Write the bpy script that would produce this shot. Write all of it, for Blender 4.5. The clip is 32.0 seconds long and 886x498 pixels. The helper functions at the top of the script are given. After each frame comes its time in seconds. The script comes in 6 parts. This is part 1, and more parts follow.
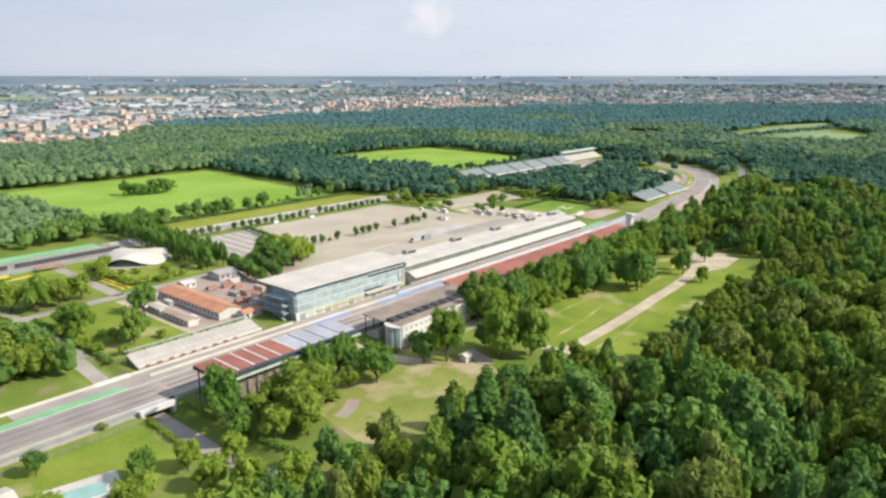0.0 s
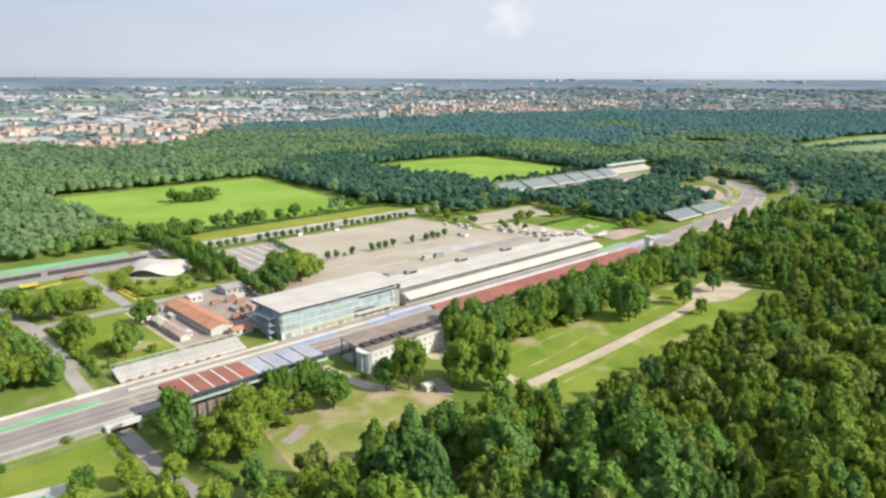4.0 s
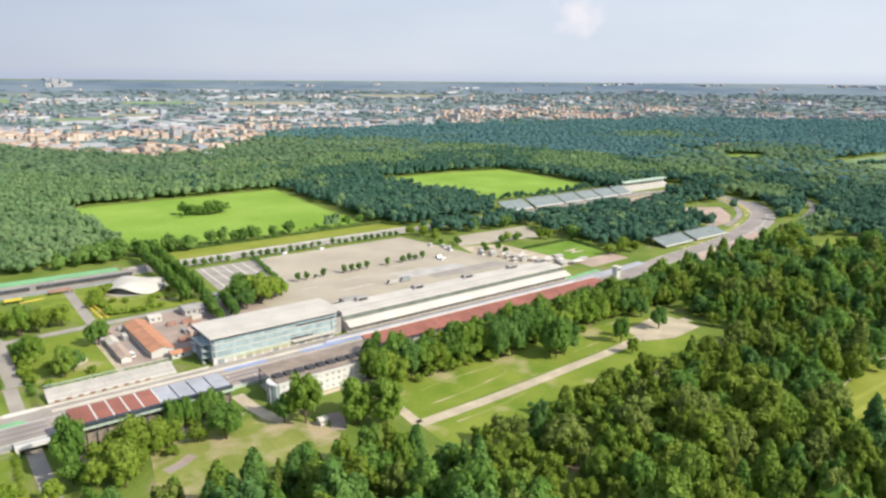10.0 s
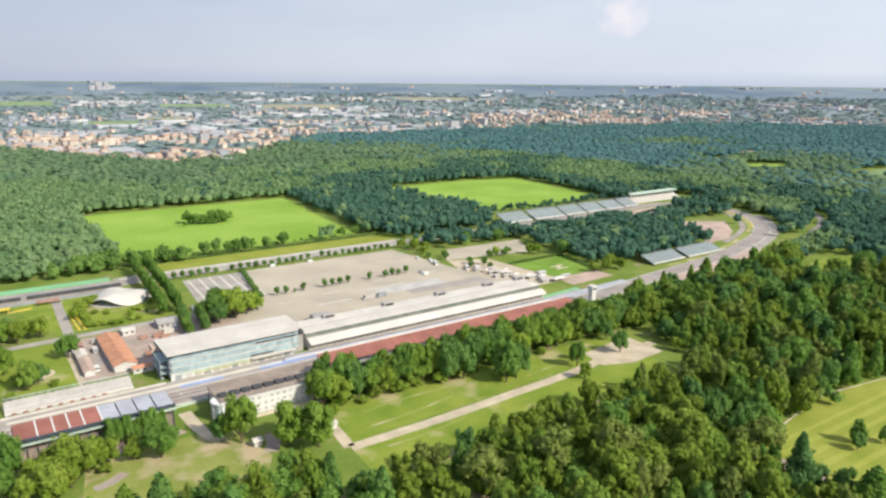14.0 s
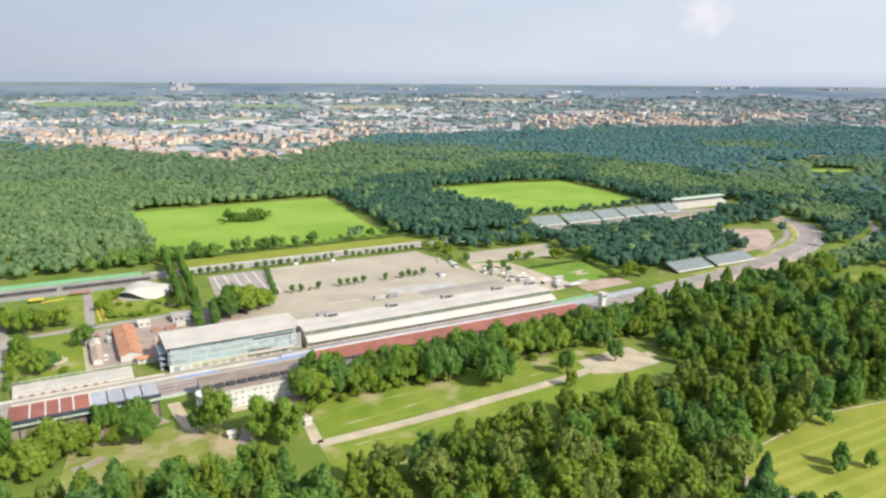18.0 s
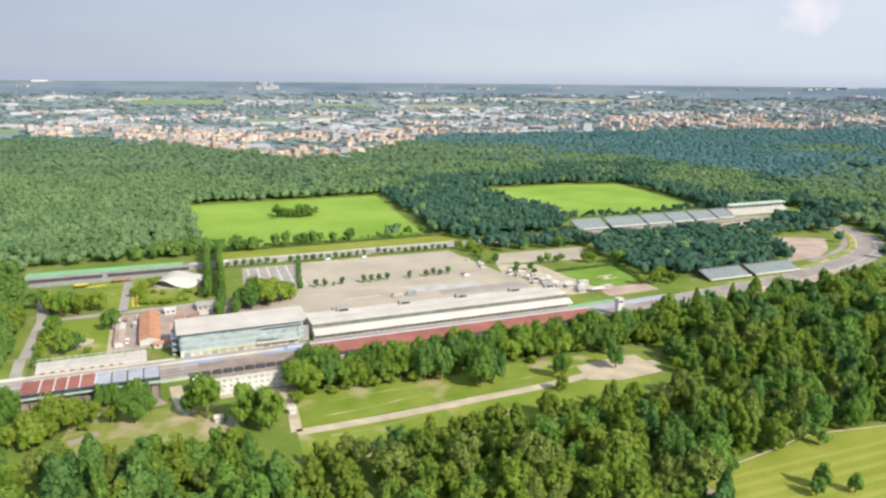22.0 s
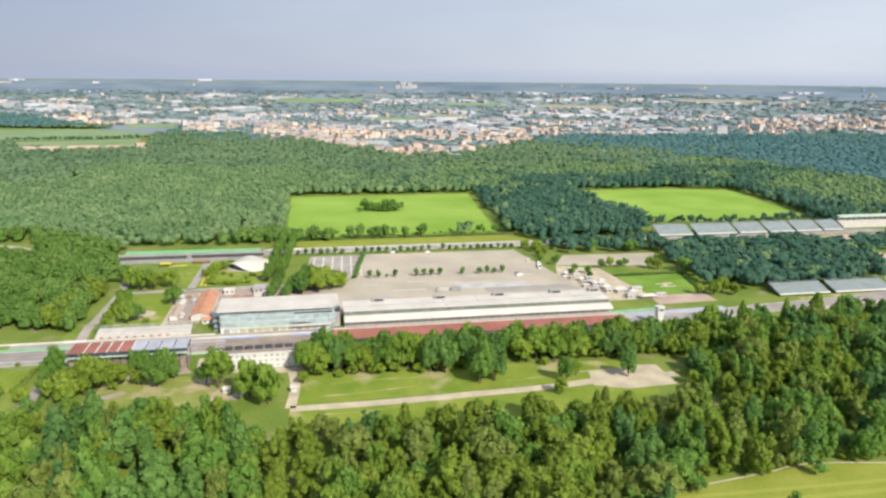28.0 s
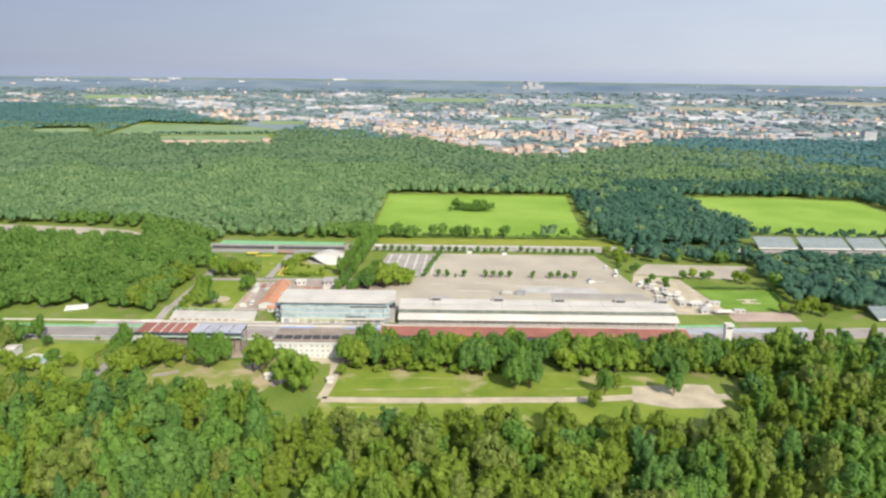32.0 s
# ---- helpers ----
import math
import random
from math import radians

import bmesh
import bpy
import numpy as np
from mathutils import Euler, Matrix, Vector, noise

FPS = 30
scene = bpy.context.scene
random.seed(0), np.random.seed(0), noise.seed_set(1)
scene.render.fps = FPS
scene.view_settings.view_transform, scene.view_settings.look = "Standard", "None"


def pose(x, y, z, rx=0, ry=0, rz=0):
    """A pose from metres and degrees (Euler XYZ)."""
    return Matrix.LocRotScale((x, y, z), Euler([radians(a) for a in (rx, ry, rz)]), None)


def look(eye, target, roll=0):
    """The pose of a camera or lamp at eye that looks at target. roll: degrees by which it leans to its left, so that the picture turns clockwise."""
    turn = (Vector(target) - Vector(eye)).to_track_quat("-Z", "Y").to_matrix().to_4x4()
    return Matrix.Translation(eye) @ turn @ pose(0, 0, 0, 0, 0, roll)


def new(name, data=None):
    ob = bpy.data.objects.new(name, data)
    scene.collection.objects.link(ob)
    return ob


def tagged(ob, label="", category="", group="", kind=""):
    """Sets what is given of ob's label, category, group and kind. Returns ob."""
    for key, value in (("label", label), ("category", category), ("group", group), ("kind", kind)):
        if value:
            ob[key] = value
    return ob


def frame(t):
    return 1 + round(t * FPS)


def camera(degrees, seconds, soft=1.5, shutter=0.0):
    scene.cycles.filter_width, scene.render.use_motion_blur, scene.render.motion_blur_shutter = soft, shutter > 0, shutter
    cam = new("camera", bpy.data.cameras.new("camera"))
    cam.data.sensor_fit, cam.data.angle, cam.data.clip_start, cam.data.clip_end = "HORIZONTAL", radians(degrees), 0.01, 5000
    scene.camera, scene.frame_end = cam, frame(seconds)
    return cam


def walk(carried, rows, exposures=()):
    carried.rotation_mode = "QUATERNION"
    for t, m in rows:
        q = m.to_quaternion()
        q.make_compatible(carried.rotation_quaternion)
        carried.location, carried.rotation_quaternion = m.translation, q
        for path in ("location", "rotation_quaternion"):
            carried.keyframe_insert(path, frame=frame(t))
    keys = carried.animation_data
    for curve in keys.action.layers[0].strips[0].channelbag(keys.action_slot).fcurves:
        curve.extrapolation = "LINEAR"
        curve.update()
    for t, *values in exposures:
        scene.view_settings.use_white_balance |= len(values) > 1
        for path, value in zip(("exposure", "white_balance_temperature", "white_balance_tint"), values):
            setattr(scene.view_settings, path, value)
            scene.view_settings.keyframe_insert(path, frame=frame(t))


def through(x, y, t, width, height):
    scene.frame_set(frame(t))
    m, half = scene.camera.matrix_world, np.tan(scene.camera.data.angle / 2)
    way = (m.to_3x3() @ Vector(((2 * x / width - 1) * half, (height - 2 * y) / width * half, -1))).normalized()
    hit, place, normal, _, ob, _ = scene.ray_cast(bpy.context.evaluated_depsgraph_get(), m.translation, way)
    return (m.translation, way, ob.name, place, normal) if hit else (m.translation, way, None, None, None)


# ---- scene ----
cam = camera(64.61, 32.0, soft=2.5)
PATH = [
    (0, (-188.02, -248.12, 107.43), (-113.93, -185.20, 83.93), -0.04),
    (1, (-181.42, -256.20, 110.61), (-108.95, -191.41, 87.14), -0.01),
    (2, (-174.20, -263.82, 113.85), (-103.29, -197.33, 90.38), 0.01),
    (3, (-167.40, -272.72, 117.44), (-98.34, -204.30, 94.02), 0.07),
    (3.5, (-163.83, -276.77, 119.10), (-95.92, -207.21, 95.67), 0.13),
    (5.5, (-149.73, -293.98, 125.50), (-84.97, -221.47, 102.08), 0.30),
    (6, (-145.84, -298.75, 127.38), (-81.58, -225.81, 103.92), 0.31),
    (7, (-137.97, -306.71, 130.65), (-74.62, -232.98, 107.18), 0.38),
    (8, (-129.87, -314.97, 133.89), (-67.56, -240.35, 110.45), 0.38),
    (9, (-121.64, -322.66, 137.18), (-60.42, -247.14, 113.76), 0.40),
    (10, (-113.08, -330.55, 140.80), (-52.99, -254.13, 117.37), 0.41),
    (11, (-104.40, -337.85, 144.01), (-45.52, -260.48, 120.60), 0.45),
    (12, (-95.42, -344.97, 147.53), (-37.80, -266.67, 124.10), 0.40),
    (13, (-86.70, -351.65, 150.77), (-30.06, -272.63, 127.34), 0.41),
    (14, (-78.21, -358.80, 153.70), (-22.53, -279.09, 130.31), 0.45),
    (14.5, (-73.77, -361.92, 154.41), (-18.77, -281.72, 131.07), 0.44),
    (16.5, (-56.12, -374.70, 155.90), (-5.17, -291.88, 132.54), 0.39),
    (17, (-51.64, -378.24, 156.11), (-1.88, -294.71, 132.74), 0.39),
    (18, (-42.41, -384.57, 156.52), (4.68, -299.51, 133.12), 0.37),
    (19, (-32.75, -390.81, 157.34), (11.42, -304.23, 133.83), 0.44),
    (20, (-22.80, -396.97, 157.52), (18.39, -308.94, 133.97), 0.48),
    (21, (-13.12, -402.84, 157.80), (25.85, -313.80, 134.27), 0.51),
    (22, (-3.24, -407.97, 157.80), (33.51, -317.99, 134.28), 0.50),
    (23, (7.44, -414.11, 157.94), (41.42, -323.05, 134.43), 0.48),
    (24, (18.08, -418.53, 158.31), (49.52, -326.56, 134.77), 0.47),
    (24.5, (23.48, -421.32, 158.45), (53.59, -328.91, 134.90), 0.45),
    (26.5, (44.96, -430.10, 158.54), (69.15, -335.99, 134.95), 0.51),
    (27, (50.28, -431.87, 158.47), (72.74, -337.33, 134.85), 0.51),
    (28, (61.20, -435.39, 158.22), (79.01, -339.90, 134.48), 0.54),
    (29, (72.97, -438.54, 158.56), (85.68, -342.27, 134.69), 0.57),
    (30, (83.97, -440.02, 158.68), (92.12, -343.26, 134.79), 0.67),
    (31, (95.43, -439.30, 159.24), (99.24, -342.28, 135.34), 0.76),
    (32, (106.82, -438.06, 159.15), (106.75, -340.97, 135.23), 0.72),
]
walk(cam, [(t, look(eye, target, roll)) for t, eye, target, roll in PATH])
# ---- light ----
SUN_AZ, SUN_EL = 154.0, 38.0   # degrees clockwise from +y, and above the horizon
world = bpy.data.worlds.new("sky")
scene.world = world
world.use_nodes = True
wt = world.node_tree
wt.nodes.clear()
w_sky = wt.nodes.new("ShaderNodeTexSky")
w_sky.sky_type = 'NISHITA'
w_sky.sun_disc = False
w_sky.sun_elevation = radians(SUN_EL)
w_sky.sun_rotation = radians(SUN_AZ)
w_sky.air_density, w_sky.dust_density, w_sky.ozone_density = 1.0, 0.6, 1.0
# thin milky summer haze and high cloud over the blue, thicker towards the horizon
w_co = wt.nodes.new("ShaderNodeTexCoord")
w_sep = wt.nodes.new("ShaderNodeSeparateXYZ")
wt.links.new(w_co.outputs["Generated"], w_sep.inputs[0])
w_map = wt.nodes.new("ShaderNodeMapRange")
w_map.inputs[1].default_value, w_map.inputs[2].default_value = 0.0, 0.55
w_map.inputs[3].default_value, w_map.inputs[4].default_value = 0.92, 0.85
wt.links.new(w_sep.outputs[2], w_map.inputs[0])
w_scale = wt.nodes.new("ShaderNodeMapping")
w_scale.inputs["Scale"].default_value = (2.2, 2.2, 9.0)
wt.links.new(w_co.outputs["Generated"], w_scale.inputs[0])
w_noise = wt.nodes.new("ShaderNodeTexNoise")
w_noise.inputs["Scale"].default_value, w_noise.inputs["Detail"].default_value = 1.6, 5
wt.links.new(w_scale.outputs[0], w_noise.inputs["Vector"])
w_ramp = wt.nodes.new("ShaderNodeValToRGB")
w_ramp.color_ramp.elements[0].position, w_ramp.color_ramp.elements[1].position = 0.3, 0.85
w_ramp.color_ramp.elements[0].color = (0.94, 0.95, 0.97, 1)
w_ramp.color_ramp.elements[1].color = (1.1, 1.08, 1.05, 1)
wt.links.new(w_noise.outputs[0], w_ramp.inputs[0])
w_mix = wt.nodes.new("ShaderNodeMix")
w_mix.data_type = 'RGBA'
# one small pinkish fair-weather cloud low in the sky
w_dot = wt.nodes.new("ShaderNodeVectorMath")
w_dot.operation = 'DISTANCE'
w_dot.inputs[1].default_value = (0.746, 0.660, 0.087)
w_fine = wt.nodes.new("ShaderNodeTexNoise")
w_fine.inputs["Scale"].default_value, w_fine.inputs["Detail"].default_value = 34.0, 5
wt.links.new(w_co.outputs["Generated"], w_dot.inputs[0])
wt.links.new(w_co.outputs["Generated"], w_fine.inputs["Vector"])
w_edge = wt.nodes.new("ShaderNodeMath")
w_edge.operation = 'MULTIPLY_ADD'
w_edge.inputs[1].default_value, w_edge.inputs[2].default_value = -0.07, 0.0
wt.links.new(w_fine.outputs[0], w_edge.inputs[0])
w_sum = wt.nodes.new("ShaderNodeMath")
wt.links.new(w_dot.outputs["Value"], w_sum.inputs[0])
wt.links.new(w_edge.outputs[0], w_sum.inputs[1])
w_puff = wt.nodes.new("ShaderNodeMapRange")
w_puff.inputs[1].default_value, w_puff.inputs[2].default_value = -0.030, 0.000
w_puff.inputs[3].default_value, w_puff.inputs[4].default_value = 0.42, 0.0
wt.links.new(w_sum.outputs[0], w_puff.inputs[0])
wt.links.new(w_map.outputs[0], w_mix.inputs["Factor"])
wt.links.new(w_sky.outputs[0], w_mix.inputs["A"])
# the haze is pale and bright on one side of the sky and lilac-blue away from it
w_side = wt.nodes.new("ShaderNodeMapRange")
w_side.inputs[1].default_value, w_side.inputs[2].default_value = -0.6, 0.9
wt.links.new(w_sep.outputs[0], w_side.inputs[0])
w_hue = wt.nodes.new("ShaderNodeMix")
w_hue.data_type = 'RGBA'
w_hue.inputs["A"].default_value, w_hue.inputs["B"].default_value = (2.1, 2.45, 3.55, 1), (5.1, 5.55, 6.3, 1)
wt.links.new(w_side.outputs[0], w_hue.inputs["Factor"])
w_tint = wt.nodes.new("ShaderNodeVectorMath")
w_tint.operation = 'MULTIPLY'
wt.links.new(w_ramp.outputs[0], w_tint.inputs[0])
wt.links.new(w_hue.outputs["Result"], w_tint.inputs[1])
# the hazy sky is brighter on the sun's side
w_south = wt.nodes.new("ShaderNodeMapRange")
w_south.inputs[1].default_value, w_south.inputs[2].default_value = 0.15, -0.85
w_south.inputs[3].default_value, w_south.inputs[4].default_value = 1.0, 2.1
wt.links.new(w_sep.outputs[1], w_south.inputs[0])
w_glow = wt.nodes.new("ShaderNodeVectorMath")
w_glow.operation = 'SCALE'
wt.links.new(w_tint.outputs[0], w_glow.inputs[0])
wt.links.new(w_south.outputs[0], w_glow.inputs["Scale"])
wt.links.new(w_glow.outputs[0], w_mix.inputs["B"])
w_cloud = wt.nodes.new("ShaderNodeMix")
w_cloud.data_type = 'RGBA'
w_cloud.inputs["B"].default_value = (8.0, 7.0, 7.0, 1)
wt.links.new(w_puff.outputs[0], w_cloud.inputs["Factor"])
wt.links.new(w_mix.outputs["Result"], w_cloud.inputs["A"])
# blue-grey haze layer lying on the horizon
w_low = wt.nodes.new("ShaderNodeMapRange")
w_low.inputs[1].default_value, w_low.inputs[2].default_value = -0.012, 0.014
w_low.inputs[3].default_value, w_low.inputs[4].default_value = 0.75, 0.0
wt.links.new(w_sep.outputs[2], w_low.inputs[0])
w_haze = wt.nodes.new("ShaderNodeMix")
w_haze.data_type = 'RGBA'
w_haze.inputs["B"].default_value = (3.0, 3.5, 4.7, 1)
wt.links.new(w_low.outputs[0], w_haze.inputs["Factor"])
wt.links.new(w_cloud.outputs["Result"], w_haze.inputs["A"])
w_bg = wt.nodes.new("ShaderNodeBackground")
w_bg.inputs[1].default_value = 0.118
w_out = wt.nodes.new("ShaderNodeOutputWorld")
wt.links.new(w_haze.outputs["Result"], w_bg.inputs[0])
wt.links.new(w_bg.outputs[0], w_out.inputs[0])
sun_data = bpy.data.lights.new("sun", 'SUN')
sun_data.energy, sun_data.angle, sun_data.color = 4.4, radians(0.6), (1.0, 0.925, 0.77)
sun = new("sun", sun_data)
sa, se = radians(SUN_AZ), radians(SUN_EL)
sun_dir = Vector((math.sin(sa) * math.cos(se), math.cos(sa) * math.cos(se), math.sin(se)))
sun.matrix_world = look(sun_dir * 500, (0, 0, 0))
scene.view_settings.exposure = 0.30
# ---- materials ----
def mat(name, col, rough=0.85, vary=0.25, scale=0.2, fine=3.0, bump=0.0, metal=0.0, col2=None, rnd=0.0, island=0.0, spec=0.3, through=0.0, soil=None):
    """A painted or natural surface: two scales of noise between two tones, with optional variation per object or per loose piece."""
    m = bpy.data.materials.new(name)
    m.use_nodes = True
    t = m.node_tree
    N, L = t.nodes, t.links
    b = N["Principled BSDF"]
    b.inputs["Roughness"].default_value = rough
    b.inputs["Metallic"].default_value = metal
    b.inputs["Specular IOR Level"].default_value = spec
    geo = N.new("ShaderNodeNewGeometry")
    big = N.new("ShaderNodeTexNoise")
    big.inputs["Scale"].default_value = scale
    big.inputs["Detail"].default_value = 3
    small = N.new("ShaderNodeTexNoise")
    small.inputs["Scale"].default_value = fine
    small.inputs["Detail"].default_value = 2
    L.new(geo.outputs["Position"], big.inputs["Vector"])
    L.new(geo.outputs["Position"], small.inputs["Vector"])
    add = N.new("ShaderNodeMath")
    add.operation = 'MULTIPLY_ADD'
    L.new(small.outputs[0], add.inputs[0])
    add.inputs[1].default_value = 0.4
    L.new(big.outputs[0], add.inputs[2])
    ramp = N.new("ShaderNodeValToRGB")
    c2 = col2 or tuple(min(1, c * (1 + vary)) for c in col)
    c1 = col if col2 else tuple(c * (1 - vary) for c in col)
    ramp.color_ramp.elements[0].position, ramp.color_ramp.elements[1].position = 0.5, 0.9
    ramp.color_ramp.elements[0].color, ramp.color_ramp.elements[1].color = (*c1, 1), (*c2, 1)
    L.new(add.outputs[0], ramp.inputs[0])
    last = ramp.outputs[0]
    if soil:
        bare = N.new("ShaderNodeTexNoise")
        bare.inputs["Scale"].default_value, bare.inputs["Detail"].default_value = soil[3], 4
        L.new(geo.outputs["Position"], bare.inputs["Vector"])
        cut = N.new("ShaderNodeMapRange")
        cut.inputs[1].default_value, cut.inputs[2].default_value = soil[4], soil[4] + 0.12
        L.new(bare.outputs[0], cut.inputs[0])
        mx = N.new("ShaderNodeMix")
        mx.data_type = 'RGBA'
        mx.inputs["B"].default_value = (*soil[:3], 1)
        L.new(cut.outputs[0], mx.inputs["Factor"])
        L.new(last, mx.inputs["A"])
        last = mx.outputs["Result"]
    for amount, socket in ((island, geo.outputs["Random Per Island"]), (rnd, None)):
        if amount:
            if socket is None:
                socket = N.new("ShaderNodeObjectInfo").outputs["Random"]
            mr = N.new("ShaderNodeMapRange")
            mr.inputs[3].default_value, mr.inputs[4].default_value = 1 - amount, 1 + amount
            L.new(socket, mr.inputs[0])
            hsv = N.new("ShaderNodeHueSaturation")
            L.new(mr.outputs[0], hsv.inputs["Value"])
            L.new(last, hsv.inputs["Color"])
            last = hsv.outputs[0]
    L.new(last, b.inputs["Base Color"])
    if through:
        tl, mx = N.new("ShaderNodeBsdfTranslucent"), N.new("ShaderNodeMixShader")
        mx.inputs[0].default_value = through
        L.new(last, tl.inputs[0])
        L.new(b.outputs[0], mx.inputs[1])
        L.new(tl.outputs[0], mx.inputs[2])
        L.new(mx.outputs[0], N["Material Output"].inputs[0])
    if bump:
        bp = N.new("ShaderNodeBump")
        bp.inputs["Strength"].default_value = bump
        bp.inputs["Distance"].default_value = 0.5
        L.new(small.outputs[0], bp.inputs["Height"])
        L.new(bp.outputs[0], b.inputs["Normal"])
    return m


M = {}
M["ground"] = mat("ground_grass", (0.115, 0.18, 0.03), scale=0.03, fine=0.6, col2=(0.205, 0.25, 0.058), rough=0.95, spec=0.1, soil=(0.26, 0.21, 0.13, 0.06, 0.58))
M["lawn"] = mat("lawn", (0.14, 0.21, 0.026), scale=0.05, fine=0.8, col2=(0.24, 0.285, 0.05), rough=0.95, spec=0.1, soil=(0.36, 0.33, 0.16, 0.045, 0.56))
M["meadow"] = mat("meadow", (0.185, 0.31, 0.042), scale=0.012, fine=0.3, col2=(0.275, 0.40, 0.075), rough=0.95, spec=0.1)
M["park_lawn"] = mat("park_lawn", (0.125, 0.225, 0.03), scale=0.05, fine=0.8, col2=(0.20, 0.31, 0.055), rough=0.95, spec=0.1)
M["dry"] = mat("dry_grass", (0.21, 0.26, 0.05), scale=0.05, fine=0.7, col2=(0.32, 0.32, 0.11), rough=0.95, spec=0.1, soil=(0.46, 0.38, 0.24, 0.055, 0.50))
M["sandy"] = mat("sandy_lawn", (0.17, 0.215, 0.04), scale=0.06, fine=0.7, col2=(0.27, 0.285, 0.085), rough=0.95, spec=0.1, soil=(0.43, 0.35, 0.22, 0.042, 0.50))
M["hay_light"] = mat("mown_hay_stripe", (0.25, 0.285, 0.045), scale=0.04, fine=0.6, col2=(0.33, 0.335, 0.075), rough=0.95, spec=0.1)
M["hay"] = mat("mown_hay", (0.19, 0.235, 0.032), scale=0.04, fine=0.6, col2=(0.28, 0.30, 0.06), rough=0.95, spec=0.1)
M["gravel"] = mat("gravel", (0.47, 0.40, 0.29), scale=0.1, fine=2, vary=0.2, rough=0.95)
M["asphalt"] = mat("asphalt", (0.305, 0.268, 0.245), scale=0.06, fine=1.5, vary=0.18, rough=0.9)
M["paddock"] = mat("paddock_asphalt", (0.42, 0.37, 0.29), scale=0.03, fine=0.8, vary=0.12, rough=0.9)
M["apron"] = mat("start_asphalt", (0.37, 0.31, 0.275), scale=0.06, fine=1.2, vary=0.16, rough=0.9, soil=(0.30, 0.26, 0.24, 0.08, 0.55))
M["rubber"] = mat("rubbered_asphalt", (0.235, 0.21, 0.20), scale=0.10, fine=1.5, vary=0.15, rough=0.85)
M["road"] = mat("road_asphalt", (0.34, 0.31, 0.275), scale=0.08, fine=1.5, vary=0.15, rough=0.9)
M["green_paint"] = mat("green_paint", (0.20, 0.42, 0.22), scale=0.1, vary=0.15)
M["blue_paint"] = mat("blue_paint", (0.26, 0.33, 0.52), scale=0.1, vary=0.15)
# muted field green with distance haze mixed in
M["far_field"] = mat("far_field", (0.17, 0.25, 0.115), scale=0.006, fine=0.05, col2=(0.25, 0.32, 0.17), rough=0.95, spec=0.1)
M["red_gravel"] = mat("red_gravel", (0.43, 0.325, 0.265), scale=0.05, vary=0.2)
M["yard"] = mat("yard_concrete", (0.36, 0.285, 0.24), scale=0.08, fine=1.0, vary=0.2, rough=0.95, soil=(0.30, 0.27, 0.25, 0.05, 0.52))
M["rust_red"] = mat("dull_red_paint", (0.34, 0.19, 0.14), scale=0.3, vary=0.2)
M["white"] = mat("white_paint", (0.62, 0.61, 0.58), scale=0.1, fine=1.0, vary=0.06, rough=0.6)
M["concrete"] = mat("concrete", (0.45, 0.43, 0.4), scale=0.1, fine=1.0, vary=0.15)
M["dark"] = mat("dark_metal", (0.06, 0.06, 0.065), scale=0.3, vary=0.3, rough=0.6)
M["grey"] = mat("grey_metal", (0.28, 0.30, 0.31), scale=0.2, vary=0.15, rough=0.5)
M["red_roof"] = mat("red_roof", (0.305, 0.12, 0.09), scale=0.08, fine=1.0, vary=0.2, rough=0.7)
M["leaf"] = mat("leaf", (0.108, 0.22, 0.035), scale=0.10, fine=0.9, col2=(0.20, 0.335, 0.066), rough=0.75, island=0.16, rnd=0.12, spec=0.2, through=0.42)
M["leaf_light"] = mat("leaf_light", (0.175, 0.27, 0.026), scale=0.12, fine=0.9, col2=(0.29, 0.38, 0.06), rough=0.75, island=0.16, rnd=0.15, spec=0.2, through=0.42)
M["leaf_fresh"] = mat("leaf_fresh", (0.146, 0.252, 0.029), scale=0.10, fine=0.9, col2=(0.246, 0.358, 0.062), rough=0.75, island=0.16, rnd=0.12, spec=0.2, through=0.42)
M["leaf_olive"] = mat("leaf_olive", (0.151, 0.213, 0.038), scale=0.10, fine=0.9, col2=(0.252, 0.308, 0.076), rough=0.75, island=0.16, rnd=0.12, spec=0.2, through=0.42)
M["leaf_dark"] = mat("leaf_dark", (0.088, 0.19, 0.040), scale=0.12, fine=0.9, col2=(0.168, 0.29, 0.070), rough=0.75, island=0.16, rnd=0.12, spec=0.2, through=0.42)
M["leaf_blue"] = mat("leaf_blue_green", (0.078, 0.178, 0.046), scale=0.12, fine=0.9, col2=(0.142, 0.268, 0.078), rough=0.75, island=0.16, rnd=0.12, spec=0.2, through=0.42)
# paler and bluer than leaf_park: haze of the middle distance in the colour
M["leaf_mid_haze"] = mat("leaf_mid_haze", (0.14, 0.25, 0.11), scale=0.035, fine=0.12, col2=(0.25, 0.355, 0.16), rough=0.85, island=0.12, spec=0.1, through=0.42)
M["leaf_park"] = mat("leaf_park", (0.105, 0.212, 0.042), scale=0.04, fine=0.2, col2=(0.20, 0.318, 0.08), rough=0.8, island=0.12, spec=0.1, through=0.42)
# dark bluish leaves: cloud shadow and haze in the colour; also dark hedgerows
M["leaf_dark_shaded"] = mat("leaf_dark_shaded", (0.06, 0.145, 0.10), scale=0.035, fine=0.12, col2=(0.108, 0.21, 0.135), rough=0.85, island=0.12, spec=0.1, through=0.42)
# far leaves: distance haze is mixed into the green
M["leaf_far_haze"] = mat("leaf_far_haze", (0.12, 0.21, 0.11), scale=0.010, fine=0.06, col2=(0.20, 0.29, 0.15), rough=0.9, island=0.10, spec=0.1, through=0.4)
# blue-teal far leaves: haze and cloud shadow put into the colour
M["leaf_far_shade"] = mat("leaf_far_shade", (0.085, 0.19, 0.19), scale=0.010, fine=0.06, col2=(0.13, 0.25, 0.24), rough=0.9, island=0.10, spec=0.1, through=0.4)
